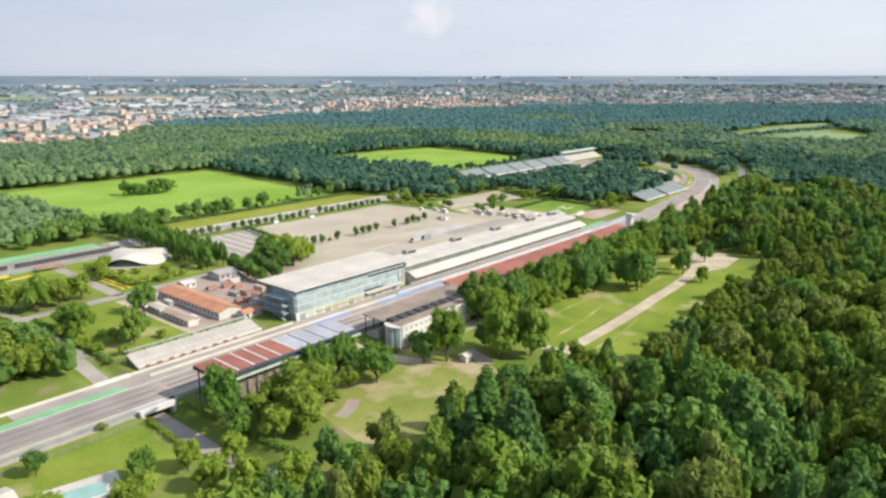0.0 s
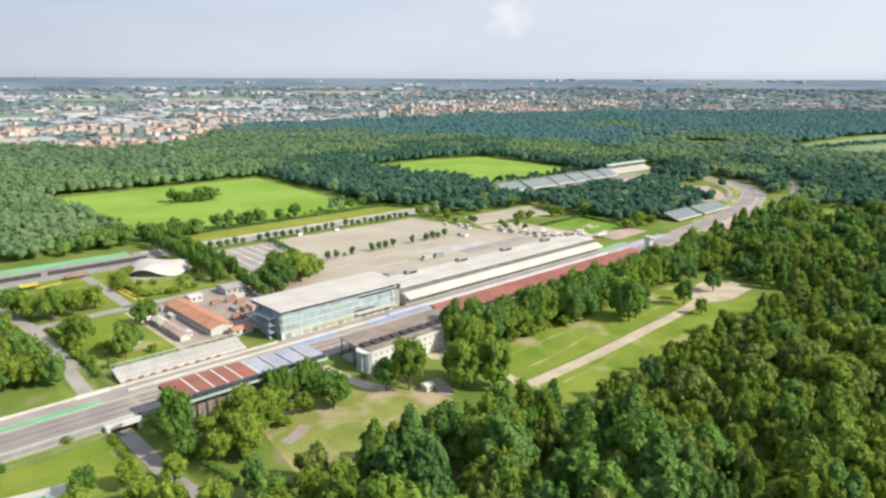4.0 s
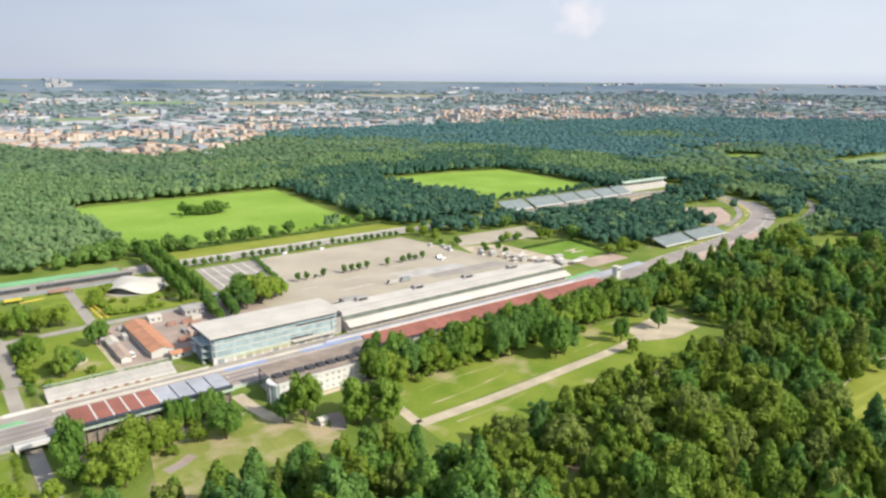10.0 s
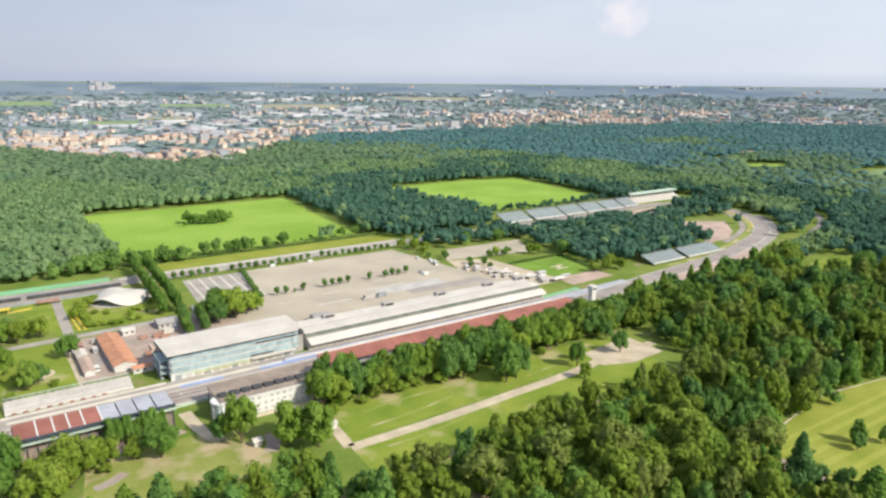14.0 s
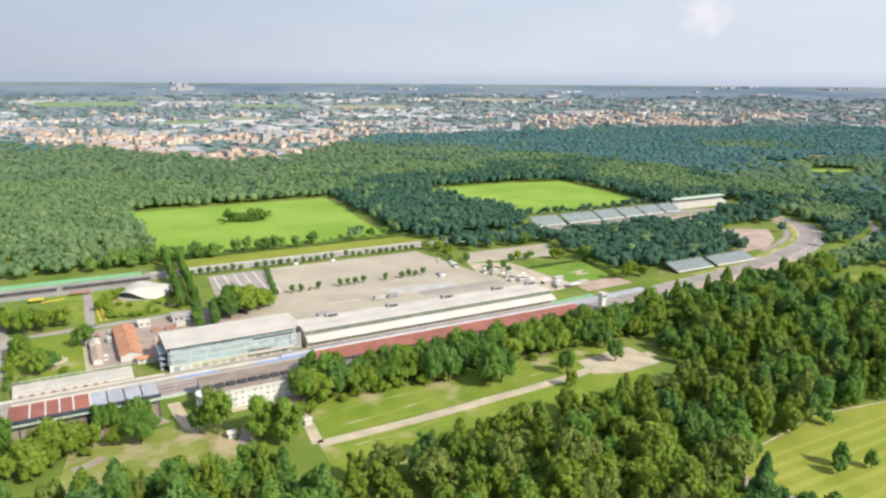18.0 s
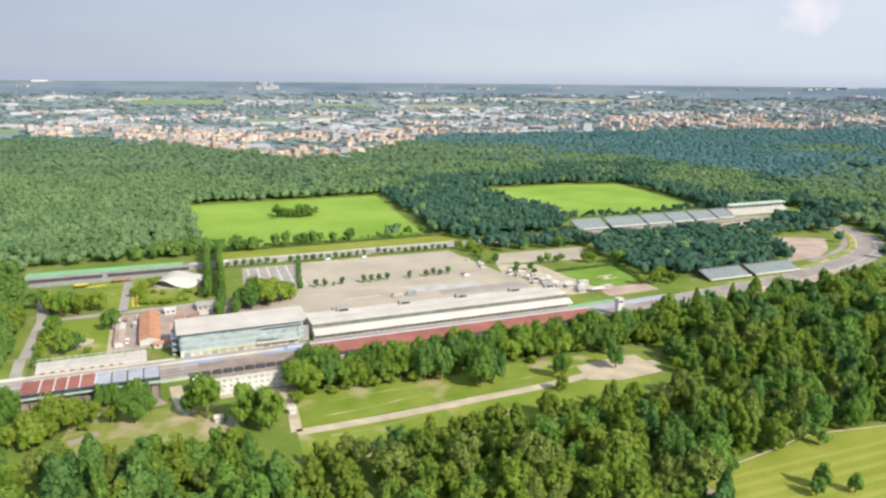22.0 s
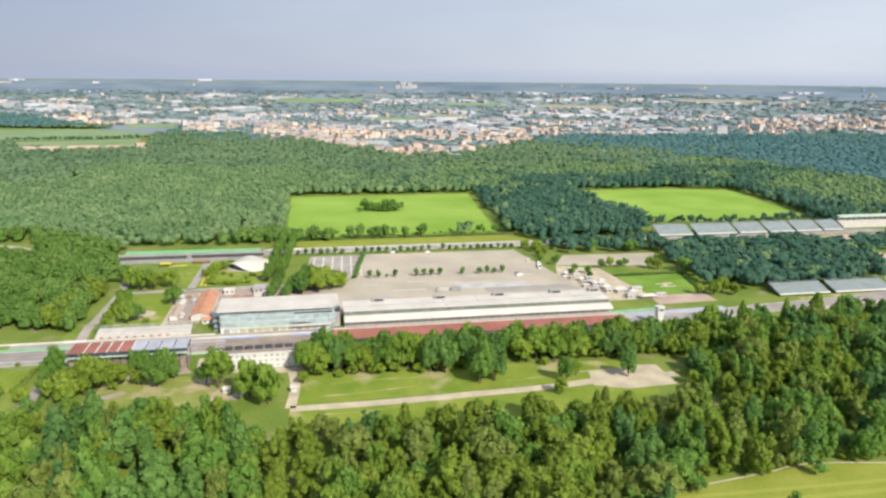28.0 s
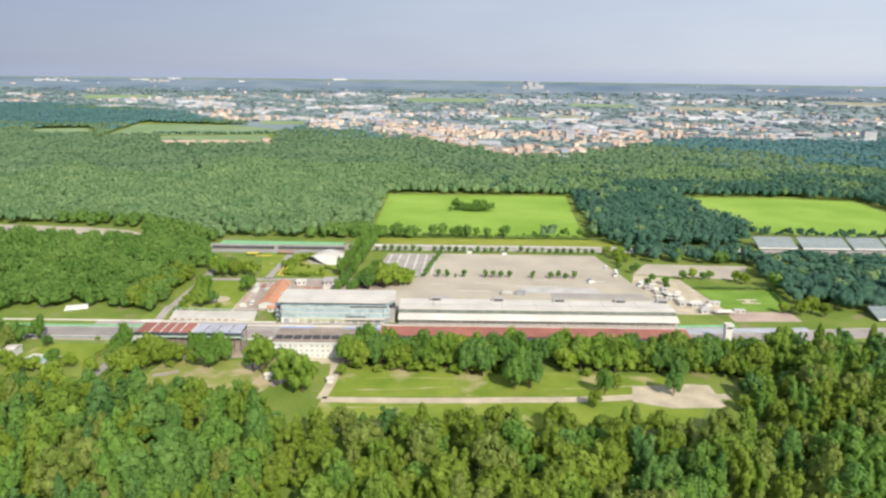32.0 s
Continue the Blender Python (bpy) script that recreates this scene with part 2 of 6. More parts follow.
M["bark"] = mat("bark", (0.12, 0.09, 0.06), scale=1.0, fine=6, vary=0.3)


# ---- mesh helpers ----
class Geo:
    """Collects corners and faces for one mesh."""
    def __init__(self):
        self.v, self.f = [], []

    def face(self, *pts):
        n = len(self.v)
        self.v += [tuple(p) for p in pts]
        self.f.append(tuple(range(n, n + len(pts))))
        return self

    def box(self, x0, x1, y0, y1, z0, z1):
        n = len(self.v)
        self.v += [(x, y, z) for z in (z0, z1) for x, y in ((x0, y0), (x1, y0), (x1, y1), (x0, y1))]
        self.f += [tuple(n + i for i in q) for q in ((3, 2, 1, 0), (4, 5, 6, 7), (0, 1, 5, 4), (1, 2, 6, 5), (2, 3, 7, 6), (3, 0, 4, 7))]
        return self

    def hexa(self, low, high):
        """A block from four low corners and four high corners, both counter-clockwise from above."""
        n = len(self.v)
        self.v += [tuple(p) for p in (*low, *high)]
        k = len(low)
        self.f.append(tuple(n + i for i in reversed(range(k))))
        self.f.append(tuple(n + k + i for i in range(k)))
        self.f += [(n + i, n + (i + 1) % k, n + k + (i + 1) % k, n + k + i) for i in range(k)]
        return self

    def prism(self, poly, z0, z1):
        a = sum(p[0] * q[1] - q[0] * p[1] for p, q in zip(poly, poly[1:] + poly[:1]))
        poly = poly if a > 0 else poly[::-1]
        return self.hexa([(x, y, z0) for x, y in poly], [(x, y, z1) for x, y in poly])

    def tube(self, a, b, r0, r1=None, n=6):
        a, b = Vector(a), Vector(b)
        r1 = r0 if r1 is None else r1
        d = (b - a).normalized()
        s = d.orthogonal().normalized()
        u = d.cross(s)
        ring = [(s * math.cos(k * math.tau / n) + u * math.sin(k * math.tau / n)) for k in range(n)]
        return self.hexa([a + q * r0 for q in ring], [b + q * r1 for q in ring])

    def mesh(self, name, material, smooth=False):
        me = bpy.data.meshes.new(name)
        me.from_pydata(self.v, [], self.f)
        me.materials.append(material)
        if smooth:
            me.polygons.foreach_set("use_smooth", [True] * len(me.polygons))
        me.update()
        return me


def raw(name, verts, faces, material, smooth=False):
    """A mesh from arrays of corners and triangles."""
    me = bpy.data.meshes.new(name)
    me.vertices.add(len(verts))
    me.vertices.foreach_set("co", np.ascontiguousarray(verts, np.float32).ravel())
    k = faces.shape[1]
    me.loops.add(faces.size)
    me.loops.foreach_set("vertex_index", np.ascontiguousarray(faces, np.int32).ravel())
    me.polygons.add(len(faces))
    me.polygons.foreach_set("loop_start", np.arange(len(faces), dtype=np.int32) * k)
    me.polygons.foreach_set("use_smooth", [smooth] * len(faces))
    me.materials.append(material)
    me.update(calc_edges=True)
    return me


def thing(name, label, category, x=0, y=0, z=0, rz=0, group=""):
    ob = new(name)
    ob.matrix_world = pose(x, y, z, 0, 0, rz)
    return tagged(ob, label, category, group)


def part(name, geo, material, parent, label="", smooth=False):
    ob = new(name, geo.mesh(name, material, smooth) if isinstance(geo, Geo) else geo)
    ob.parent = parent
    return tagged(ob, label)


def solo(name, geo, material, label, category, kind="", group=""):
    ob = new(name, geo.mesh(name, material) if isinstance(geo, Geo) else geo)
    return tagged(ob, label, category, group, kind)


def setting(name, geo, material, label):
    return solo(name, geo, material, label, "", "structure")


def inside(poly, x, y):
    """Which of the points lie in the polygon."""
    x, y = np.asarray(x, float), np.asarray(y, float)
    hit = np.zeros(x.shape, bool)
    for (ax, ay), (bx, by) in zip(poly, poly[1:] + poly[:1]):
        if ay != by:
            hit ^= ((ay > y) != (by > y)) & (x < (bx - ax) * (y - ay) / (by - ay) + ax)
    return hit


def band(line, left, right):
    """The polygon of a strip along a line of places, reaching left and right of it."""
    a, b = [], []
    for i, p in enumerate(line):
        q, r = line[max(i - 1, 0)], line[min(i + 1, len(line) - 1)]
        d = Vector((r[0] - q[0], r[1] - q[1])).normalized()
        a.append((p[0] - d.y * left, p[1] + d.x * left))
        b.append((p[0] + d.y * right, p[1] - d.x * right))
    return a, b


def strip(line, left, right, z0, z1):
    """A slab along a line of places."""
    a, b = band(line, left, right)
    g = Geo()
    for i in range(len(line) - 1):
        g.prism([a[i], a[i + 1], b[i + 1], b[i]], z0, z1)
    return g


def smooth_line(pts, n=6):
    """A Catmull-Rom curve through the places."""
    out = []
    for i in range(len(pts) - 1):
        p0, p1, p2, p3 = (Vector(pts[min(max(i + k, 0), len(pts) - 1)]) for k in (-1, 0, 1, 2))
        for s in range(n):
            t = s / n
            out.append(tuple(0.5 * (2 * p1 + (p2 - p0) * t + (2 * p0 - 5 * p1 + 4 * p2 - p3) * t * t + (3 * p1 - p0 - 3 * p2 + p3) * t ** 3)))
    return out + [tuple(pts[-1])]
# ---- ground ----
EYE0 = (0.0, -350.0)


def rise(x, y):
    """Height of the land: flat, a sunken lane at the underpass, and a far plain that climbs gently to the horizon."""
    r = np.hypot(np.asarray(x, float) - EYE0[0], np.asarray(y, float) - EYE0[1])
    far = np.clip((r - 2300) / 2600, 0, 1)
    z = 128 * far ** 1.5
    lane = np.clip(1 - np.maximum(np.abs(np.asarray(x) + 85) - 5.0, 0) / 3.5, 0, 1)
    run = np.clip((np.asarray(y) + 104) / 30, 0, 1) * np.clip((30 - np.asarray(y)) / 30, 0, 1)
    return z - 3.6 * lane * run


def build_ground():
    xs = np.concatenate([np.linspace(-5100, -420, 40), np.arange(-400, -100, 12), np.arange(-100, -66, 1.0), np.arange(-66, 700, 10), np.linspace(710, 5100, 60)])
    ys = np.concatenate([np.linspace(-5100, -460, 24), np.arange(-440, -110, 12), np.arange(-110, 34, 2.0), np.arange(36, 700, 12), np.linspace(710, 5100, 70)])
    gx, gy = np.meshgrid(xs, ys)
    v = np.stack([gx, gy, rise(gx, gy)], -1).reshape(-1, 3)
    n = len(xs)
    i = (np.arange(len(ys) - 1)[:, None] * n + np.arange(n - 1)).ravel()
    f = np.stack([i, i + 1, i + n + 1, i + n], 1)
    mid = v[f].mean(1)
    f = f[np.hypot(mid[:, 0] - EYE0[0], mid[:, 1] - EYE0[1]) < 4950]
    setting("ground", raw("ground", v, f, M["ground"], True), None, "flat parkland ground of grass and bare soil")


def patch(name, poly, material, label, z=0.05):
    return setting(name, Geo().prism(poly, z - 0.5, z), material, label)


build_ground()
# main straight, curve at its end, and the straight on the far side
TRACK = smooth_line([(-420, -21), (-115, -21), (0, -21.5), (150, -21.5), (290, -19), (370, -8), (440, -1), (500, 8), (565, 25), (620, 47), (662, 77), (693, 115), (708, 155), (702, 190), (678, 212), (630, 219), (540, 214), (400, 211), (250, 211), (100, 210), (-110, 210), (-200, 225), (-330, 262), (-480, 330)])
setting("road_track", strip(TRACK, 8, 8, -0.4, 0.10), M["asphalt"], "grey asphalt race track with worn lines")
patch("pavement_pit_lane", [(-120, -13.6), (300, -13.6), (300, 1.2), (-120, -1.4)], M["road"], "pale asphalt pit lane", 0.08)
patch("pavement_green_strip", [(-420, -12.6), (-84, -12.6), (-86, -8.6), (-420, -7.6)], M["green_paint"], "green painted run-off strip", 0.12)
patch("pavement_green_runoff", [(-110, 218.5), (10, 218.5), (10, 230), (-110, 233)], M["green_paint"], "green painted run-off beside the back straight", 0.08)
patch("pavement_paddock", [(62, 26), (276, 26), (259, 92), (246, 189), (104, 189), (90, 112), (62, 105)], M["paddock"], "wide pale asphalt paddock", 0.05)
patch("pavement_car_park", [(50, 124), (88, 112), (104, 189), (56, 189)], M["road"], "asphalt car park with white bay lines", 0.06)
patch("pavement_yard", [(-38, 22), (62, 26), (62, 105), (20, 98), (-38, 92)], M["yard"], "dusty concrete yard behind the tower", 0.04)
patch("road_lane", [(-86.5, 30), (-79.5, 30), (-79, 100), (-86, 150), (-92, 150), (-86, 100)], M["road"], "narrow asphalt lane", 0.05)
patch("road_cross", [(-86, 94), (62, 99), (62, 106), (-86, 101)], M["road"], "narrow asphalt cross road", 0.06)
patch("pavement_belt", [(12, 219), (275, 219), (275, 225), (12, 225)], M["road"], "pale asphalt edge of the straight", 0.07)
patch("pavement_old_oval", [(-110, 186), (14, 186), (14, 199), (-110, 199)], M["asphalt"], "grey asphalt strip of the old circuit", 0.06)
patch("ground_belt", [(46, 225), (272, 225), (272, 252), (40, 252)], M["hay"], "yellowing mown grass belt", 0.05)
patch("ground_meadow_west", [(32, 286), (40, 270), (251, 268), (274, 519), (31, 519)], M["meadow"], "bright green meadow", 0.05)
patch("ground_meadow_east", [(434, 526), (562, 526), (668, 504), (648, 318), (626, 298), (526, 288), (446, 304), (430, 400)], M["meadow"], "bright green meadow", 0.05)
patch("ground_gravel_yard", [(266, 128), (285, 161), (374, 158), (352, 114)], M["paddock"], "bare gravel yard", 0.05)
patch("ground_lawn_heliport", [(304, 84), (361, 85), (351, 34), (309, 36)], M["park_lawn"], "square green lawn", 0.05)
patch("pavement_landing_mark", [(326, 62), (341, 63), (341, 60), (335, 59.5), (334, 55), (341, 54.5), (340, 52), (326, 52), (327, 54.5), (331, 55), (331, 59.5), (326, 59.5)], M["gravel"], "pale worn mark in the square lawn", 0.08)
patch("pavement_lawn_forecourt", [(305, 12), (352, 14), (352, 33), (306, 33)], M["red_gravel"], "pinkish gravel before the square lawn", 0.05)
patch("ground_front_lawn", [(46, -110), (232, -103), (236, -80), (46, -70)], M["lawn"], "green lawn before the trees", 0.03)
patch("ground_front_lawn_low", [(44, -146), (140, -142), (230, -136), (240, -112), (46, -113)], M["lawn"], "green lawn beside a gravel path", 0.03)
for k, line in enumerate(([(62, -101), (84, -100), (112, -96)], [(160, -98), (190, -95), (224, -90)], [(66, -87), (84, -85), (120, -86)], [(60, -121), (80, -121), (104, -118)])):
    setting("ground_dry_streak_" + str(k + 1), strip(smooth_line(line), 0.6, 0.5, -0.3, 0.045), M["dry"], "dry trodden streak across the lawn")
setting("pavement_gravel_path", strip(smooth_line([(46, -113), (95, -113), (140, -111), (180, -109), (222, -104), (256, -104)]), 3.2, 3.0, -0.3, 0.06), M["gravel"], "pale gravel path")
patch("pavement_gravel_plaza", [(204, -111), (222, -118), (250, -116), (250, -90), (240, -89), (208, -93)], M["gravel"], "pale gravel clearing", 0.05)
patch("ground_near_field", [(180, -217), (192, -211), (242, -204), (268, -201), (330, -210), (420, -215), (420, -380), (160, -380)], M["hay"], "mown yellow-green field", 0.05)
for k, (y, w) in enumerate(((-213, 2.2), (-219, 3.0), (-226, 2.6), (-233, 3.4), (-241, 3.0), (-250, 4.0), (-262, 4.0))):
    patch("ground_mown_stripe_" + str(k + 1), [(192 - k * 2, y), (420, y - 6), (420, y - 6 - w), (192 - k * 2, y - w)], M["hay_light"], "paler mown stripe of the field", 0.06)
setting("pavement_field_track", strip(smooth_line([(181, -216), (192, -210.6), (242, -203.6), (268, -200.6), (330, -209.5), (420, -214.5)]), 0.6, 0.2, -0.3, 0.07), M["gravel"], "pale trodden edge of the field")
patch("ground_field_ruts", [(183, -216), (190, -215), (196, -240), (186, -242)], M["yard"], "bare brown ruts at the field corner", 0.075)
patch("ground_glade", [(478, -72), (490, -60), (563, -52), (590, -70), (560, -95), (500, -96)], M["lawn"], "green glade in the woods", 0.05)
patch("ground_garden", [(-74, 14), (-38, 14), (-38, 92), (-76, 92)], M["lawn"], "garden lawn with trees", 0.03)
patch("ground_sand_lawn", [(-58, -108), (-26, -119), (4, -122), (16, -100), (8, -64), (-50, -66)], M["sandy"], "worn lawn with bare sandy patches", 0.03)
for k, (line, w, m) in enumerate((([(-38, -80), (-44, -84), (-50, -86)], 2.6, "yard"), ([(22, -82), (20, -90), (16, -97)], 3.4, "yard"))):
    setting("ground_bare_sand_" + str(k + 1), strip(smooth_line(line), w, w * 0.8, -0.3, 0.05 + k * 0.004), M[m], "bare trodden soil in the worn lawn")
patch("ground_corner_lawn", [(-135, -75), (-92, -75), (-92, -37), (-135, -37)], M["lawn"], "mown lawn below the track", 0.03)
patch("ground_red_gravel", [(385, -30), (430, -26), (500, -13), (540, -2), (536, 7), (500, -1), (420, -11), (385, -16)], M["red_gravel"], "reddish run-off beside the curve", 0.06)
patch("ground_gravel_trap", [(520, 42), (560, 46), (594, 64), (636, 102), (590, 128), (560, 90)], M["red_gravel"], "reddish gravel trap inside the curve", 0.05)
patch("pavement_outer_runoff", band(TRACK[44:66], 0, 17)[0] + band(TRACK[44:66], 0, 17)[1][::-1], M["road"], "pale run-off outside the curve", 0.05)
patch("pavement_stand_apron", [(556, 190), (570, 166), (620, 176), (676, 200), (640, 207), (600, 205)], M["red_gravel"], "pale pinkish run-off before the green-roofed stand", 0.05)
patch("ground_rear_yard", [(-74, -52), (-12, -52), (-8, -60), (-30, -64), (-72, -62)], M["yard"], "trodden brown yard behind the stand", 0.045)
patch("ground_paddock_edge", [(262, 26), (309, 26), (303, 84), (300, 112), (266, 127), (258, 100)], M["gravel"], "dusty gravel beside the paddock", 0.035)
setting("pavement_curve_edge", strip(TRACK[34:46], -8, 15, -0.3, 0.045), M["road"], "pale asphalt edge outside the curve")
setting("road_curve_lane", strip(TRACK[46:70], 22, -16, -0.3, 0.08), M["asphalt"], "grey inner lane of the curve")
patch("ground_dome_garden", [(-40, 108), (30, 108), (30, 186), (-60, 186)], M["lawn"], "garden lawn round the pavilion", 0.03)
patch("ground_far_field_a", [(1119, 128), (1206, 226), (1312, 239), (1482, 234), (1666, 219), (1795, 171), (1542, 112), (1461, 93), (1400, 0), (1150, 10)], M["far_field"], "distant green field", 0.1)
patch("ground_far_field_b", [(-750, 1265), (-880, 1870), (-610, 1820), (-310, 1860), (-365, 1520), (-660, 1440)], M["far_field"], "distant green field", 0.1)
patch("ground_far_field_c", [(-640, 1400), (-370, 1470), (-290, 1150), (-520, 1125)], M["far_field"], "distant green field beside a farm", 0.1)
patch("ground_far_field_d", [(-915, 1320), (-1060, 1570), (-935, 1625), (-800, 1400)], M["far_field"], "distant pale field", 0.1)
patch("ground_far_field_e", [(1085, 355), (1140, 318), (1250, 380), (1185, 422)], M["meadow"], "distant green field", 0.1)
patch("ground_far_field_f", [(1150, 500), (1240, 470), (1270, 505), (1190, 530)], M["meadow"], "distant green field", 0.1)
patch("pavement_far_runoff", [(-420, 215), (-303, 229), (-233, 250), (-190, 250), (-220, 272), (-264, 283), (-336, 290), (-420, 296)], M["paddock"], "pale gravel run-off", 0.05)

SERVICE = smooth_line([(604, -6), (630, 2), (662, 15), (704, 28), (752, 54), (790, 96), (806, 150), (790, 210)])
setting("road_service", strip(SERVICE, 3.6, 3.6, -0.3, 0.06), M["road"], "pale service road through the woods")

CLEAR = [
    [(270, -16), (345, -16), (345, 12), (270, 12)],
    [(300, 0), (300, 118), (358, 118), (367, 90), (365, 42), (402, 33), (402, 0)],
    [(-80, -62), (0, -62), (0, -30), (-80, -30)],
    [(-93, -2), (-75, -2), (-74, 104), (-84, 156), (-100, 156), (-92, 100)],
    [(-430, -37), (-62, -37), (-62, -46), (60, -66), (300, -50), (330, -26), (300, 8), (-430, 8)],
    [(-430, 2), (-86, 2), (-90, 13), (-430, 16)],
    [(-168, 6), (-128, 6), (-128, 26), (-168, 26)],
    [(-82, 2), (276, 2), (360, 20), (366, 90), (376, 162), (284, 166), (270, 222), (275, 262), (-112, 240), (-112, 184), (-92, 150)],
    [(28, 264), (40, 262), (260, 262), (280, 526), (27, 526)],
    [(428, 532), (562, 532), (676, 510), (654, 316), (640, 262), (640, 240), (408, 240), (410, 262), (438, 300), (424, 400)],
    [(16, -134), (36, -143), (60, -147), (100, -146), (140, -141), (170, -140), (222, -146), (256, -142), (262, -116), (262, -76), (40, -68)],
    [(296, -36), (342, -44), (382, -50), (430, -45), (481, -38), (532, -25), (575, -16), (606, -4), (630, 20), (600, 20), (480, 0), (340, -14)],
    [(184, -222), (194, -213), (242, -206), (268, -203), (330, -212), (530, -216), (530, -400), (160, -400)],
    [(470, -74), (488, -54), (565, -46), (598, -70), (562, -101), (498, -102)],
    [(-83, -90), (-57, -110), (-27, -120), (3, -123), (36, -143), (50, -60), (-92, -46)],
    [(-140, -104), (-78, -128), (-78, -34), (-140, -34)],
    [(330, -12), (330, 30), (400, 32), (512, 36), (556, 92), (586, 132), (606, 58), (506, 10), (400, -14)],
    [(520, 36), (566, 44), (606, 60), (660, 110), (640, 130), (590, 132), (556, 92)],
    [(398, 186), (640, 186), (640, 240), (398, 240)],
    [(548, 192), (566, 160), (684, 198), (640, 212)],
    [(408, 218), (760, 205), (760, 256), (408, 246)],
    [(1105, 120), (1190, 236), (1312, 250), (1482, 245), (1666, 230), (1820, 171), (1560, 100), (1400, -15), (1140, 0)],
    [(1075, 355), (1140, 308), (1262, 380), (1185, 432)],
    [(1140, 500), (1240, 460), (1285, 505), (1190, 540)],
    [(1320, 510), (1430, 460), (1450, 490), (1340, 545)],
    [(-745, 1250), (-885, 1880), (-610, 1830), (-300, 1870), (-350, 1500), (-280, 1140), (-520, 1110), (-640, 1400)],
    [(-905, 1310), (-1070, 1570), (-935, 1635), (-790, 1400)],
    [(-420, 212), (-300, 224), (-180, 244), (-205, 280), (-264, 291), (-420, 302)],
]


def clear(x, y):
    out = np.zeros(np.shape(x), bool)
    for poly in CLEAR:
        out |= inside(poly, x, y)
    for k, ((ax, ay), (bx, by)) in enumerate(zip(TRACK, TRACK[1:])):
        dx, dy = bx - ax, by - ay
        s = np.clip(((x - ax) * dx + (y - ay) * dy) / (dx * dx + dy * dy), 0, 1)
        side = (x - ax) * dy - (y - ay) * dx > 0
        reach = np.where(side, 20.0, 24.0) if 46 < k < 64 else 14.0
        out |= np.hypot(x - ax - s * dx, y - ay - s * dy) < reach
    for ax, ay in SERVICE:
        out |= np.hypot(x - ax, y - ay) < 9
    return out
# ---- trees ----
rng = np.random.default_rng(7)


def ico(level):
    bm = bmesh.new()
    bmesh.ops.create_icosphere(bm, subdivisions=level, radius=1)
    v = np.array([p.co[:] for p in bm.verts])
    f = np.array([[p.index for p in q.verts] for q in bm.faces])
    bm.free()
    return v, f


def clumped(centres, level, per, leaf, r, stray=0.6, floor=None):
    """Foliage clumps: round each centre (place, radius) a small uneven core set with tufts of leaves."""
    v, f = ico(level)
    verts, faces, n = [], [], 0
    for c, q in centres:
        c = np.asarray(c, float)
        bump = 1 + 0.15 * np.sin(v @ r.normal(size=3) * 4 + r.uniform(0, 6)) + 0.12 * np.sin(v @ r.normal(size=3) * 8 + r.uniform(0, 6))
        core = v * bump[:, None] * q * 0.88 + c
        keep = f if floor is None else f[core[f].mean(1)[:, 2] > floor]
        verts.append(core)
        faces.append(keep + n)
        n += len(core)
        d = r.normal(size=(per, 3))
        d[:, 2] = np.where(d[:, 2] < -0.3, -d[:, 2], d[:, 2])
        d /= np.linalg.norm(d, axis=1)[:, None]
        at = c + d * (q * r.uniform(0.85, 1.28, per))[:, None]
        m = d + r.normal(size=(per, 3)) * stray + (0, 0, 0.25)
        m /= np.linalg.norm(m, axis=1)[:, None]
        s = np.cross(m, r.normal(size=(per, 3)))
        s /= np.linalg.norm(s, axis=1)[:, None]
        u = np.cross(m, s)
        w = leaf * r.uniform(0.55, 1.35, per)[:, None]
        verts.append(np.stack([at - s * w - u * w * 0.6, at + s * w * 1.05 - u * w * 0.45, at + u * w * 1.15 + s * w * 0.1], 1).reshape(-1, 3))
        faces.append(n + 3 * np.arange(per)[:, None] + [0, 1, 2])
        n += 3 * per
    return np.concatenate(verts), np.concatenate(faces)


def crown(level, clumps, leaves, leaf, seed, top_only=False, tall=1.0, spread_out=0.62, stray=0.45):
    """A crown of about unit radius round the origin: uneven clumps of foliage at different heights."""
    r = np.random.default_rng(seed)
    turn = r.uniform(0, math.tau)
    centres = [((0, 0, 0), 0.78 if top_only else 0.52)]
    for k in range(1, clumps):
        a = turn + k * 2.4 + r.uniform(-.4, .4)
        up = r.uniform(-0.35 if not top_only else 0.0, 0.85)
        out = spread_out * math.sqrt(max(0.05, 1 - up * up)) * r.uniform(0.7, 1.3)
        centres.append(((out * math.cos(a), out * math.sin(a), up * 0.78), r.uniform(0.16, 0.44)))
    v, f = clumped(centres, level, leaves // clumps, leaf, r, stray, -0.45 if top_only else None)
    return v * (1, 1, tall), f


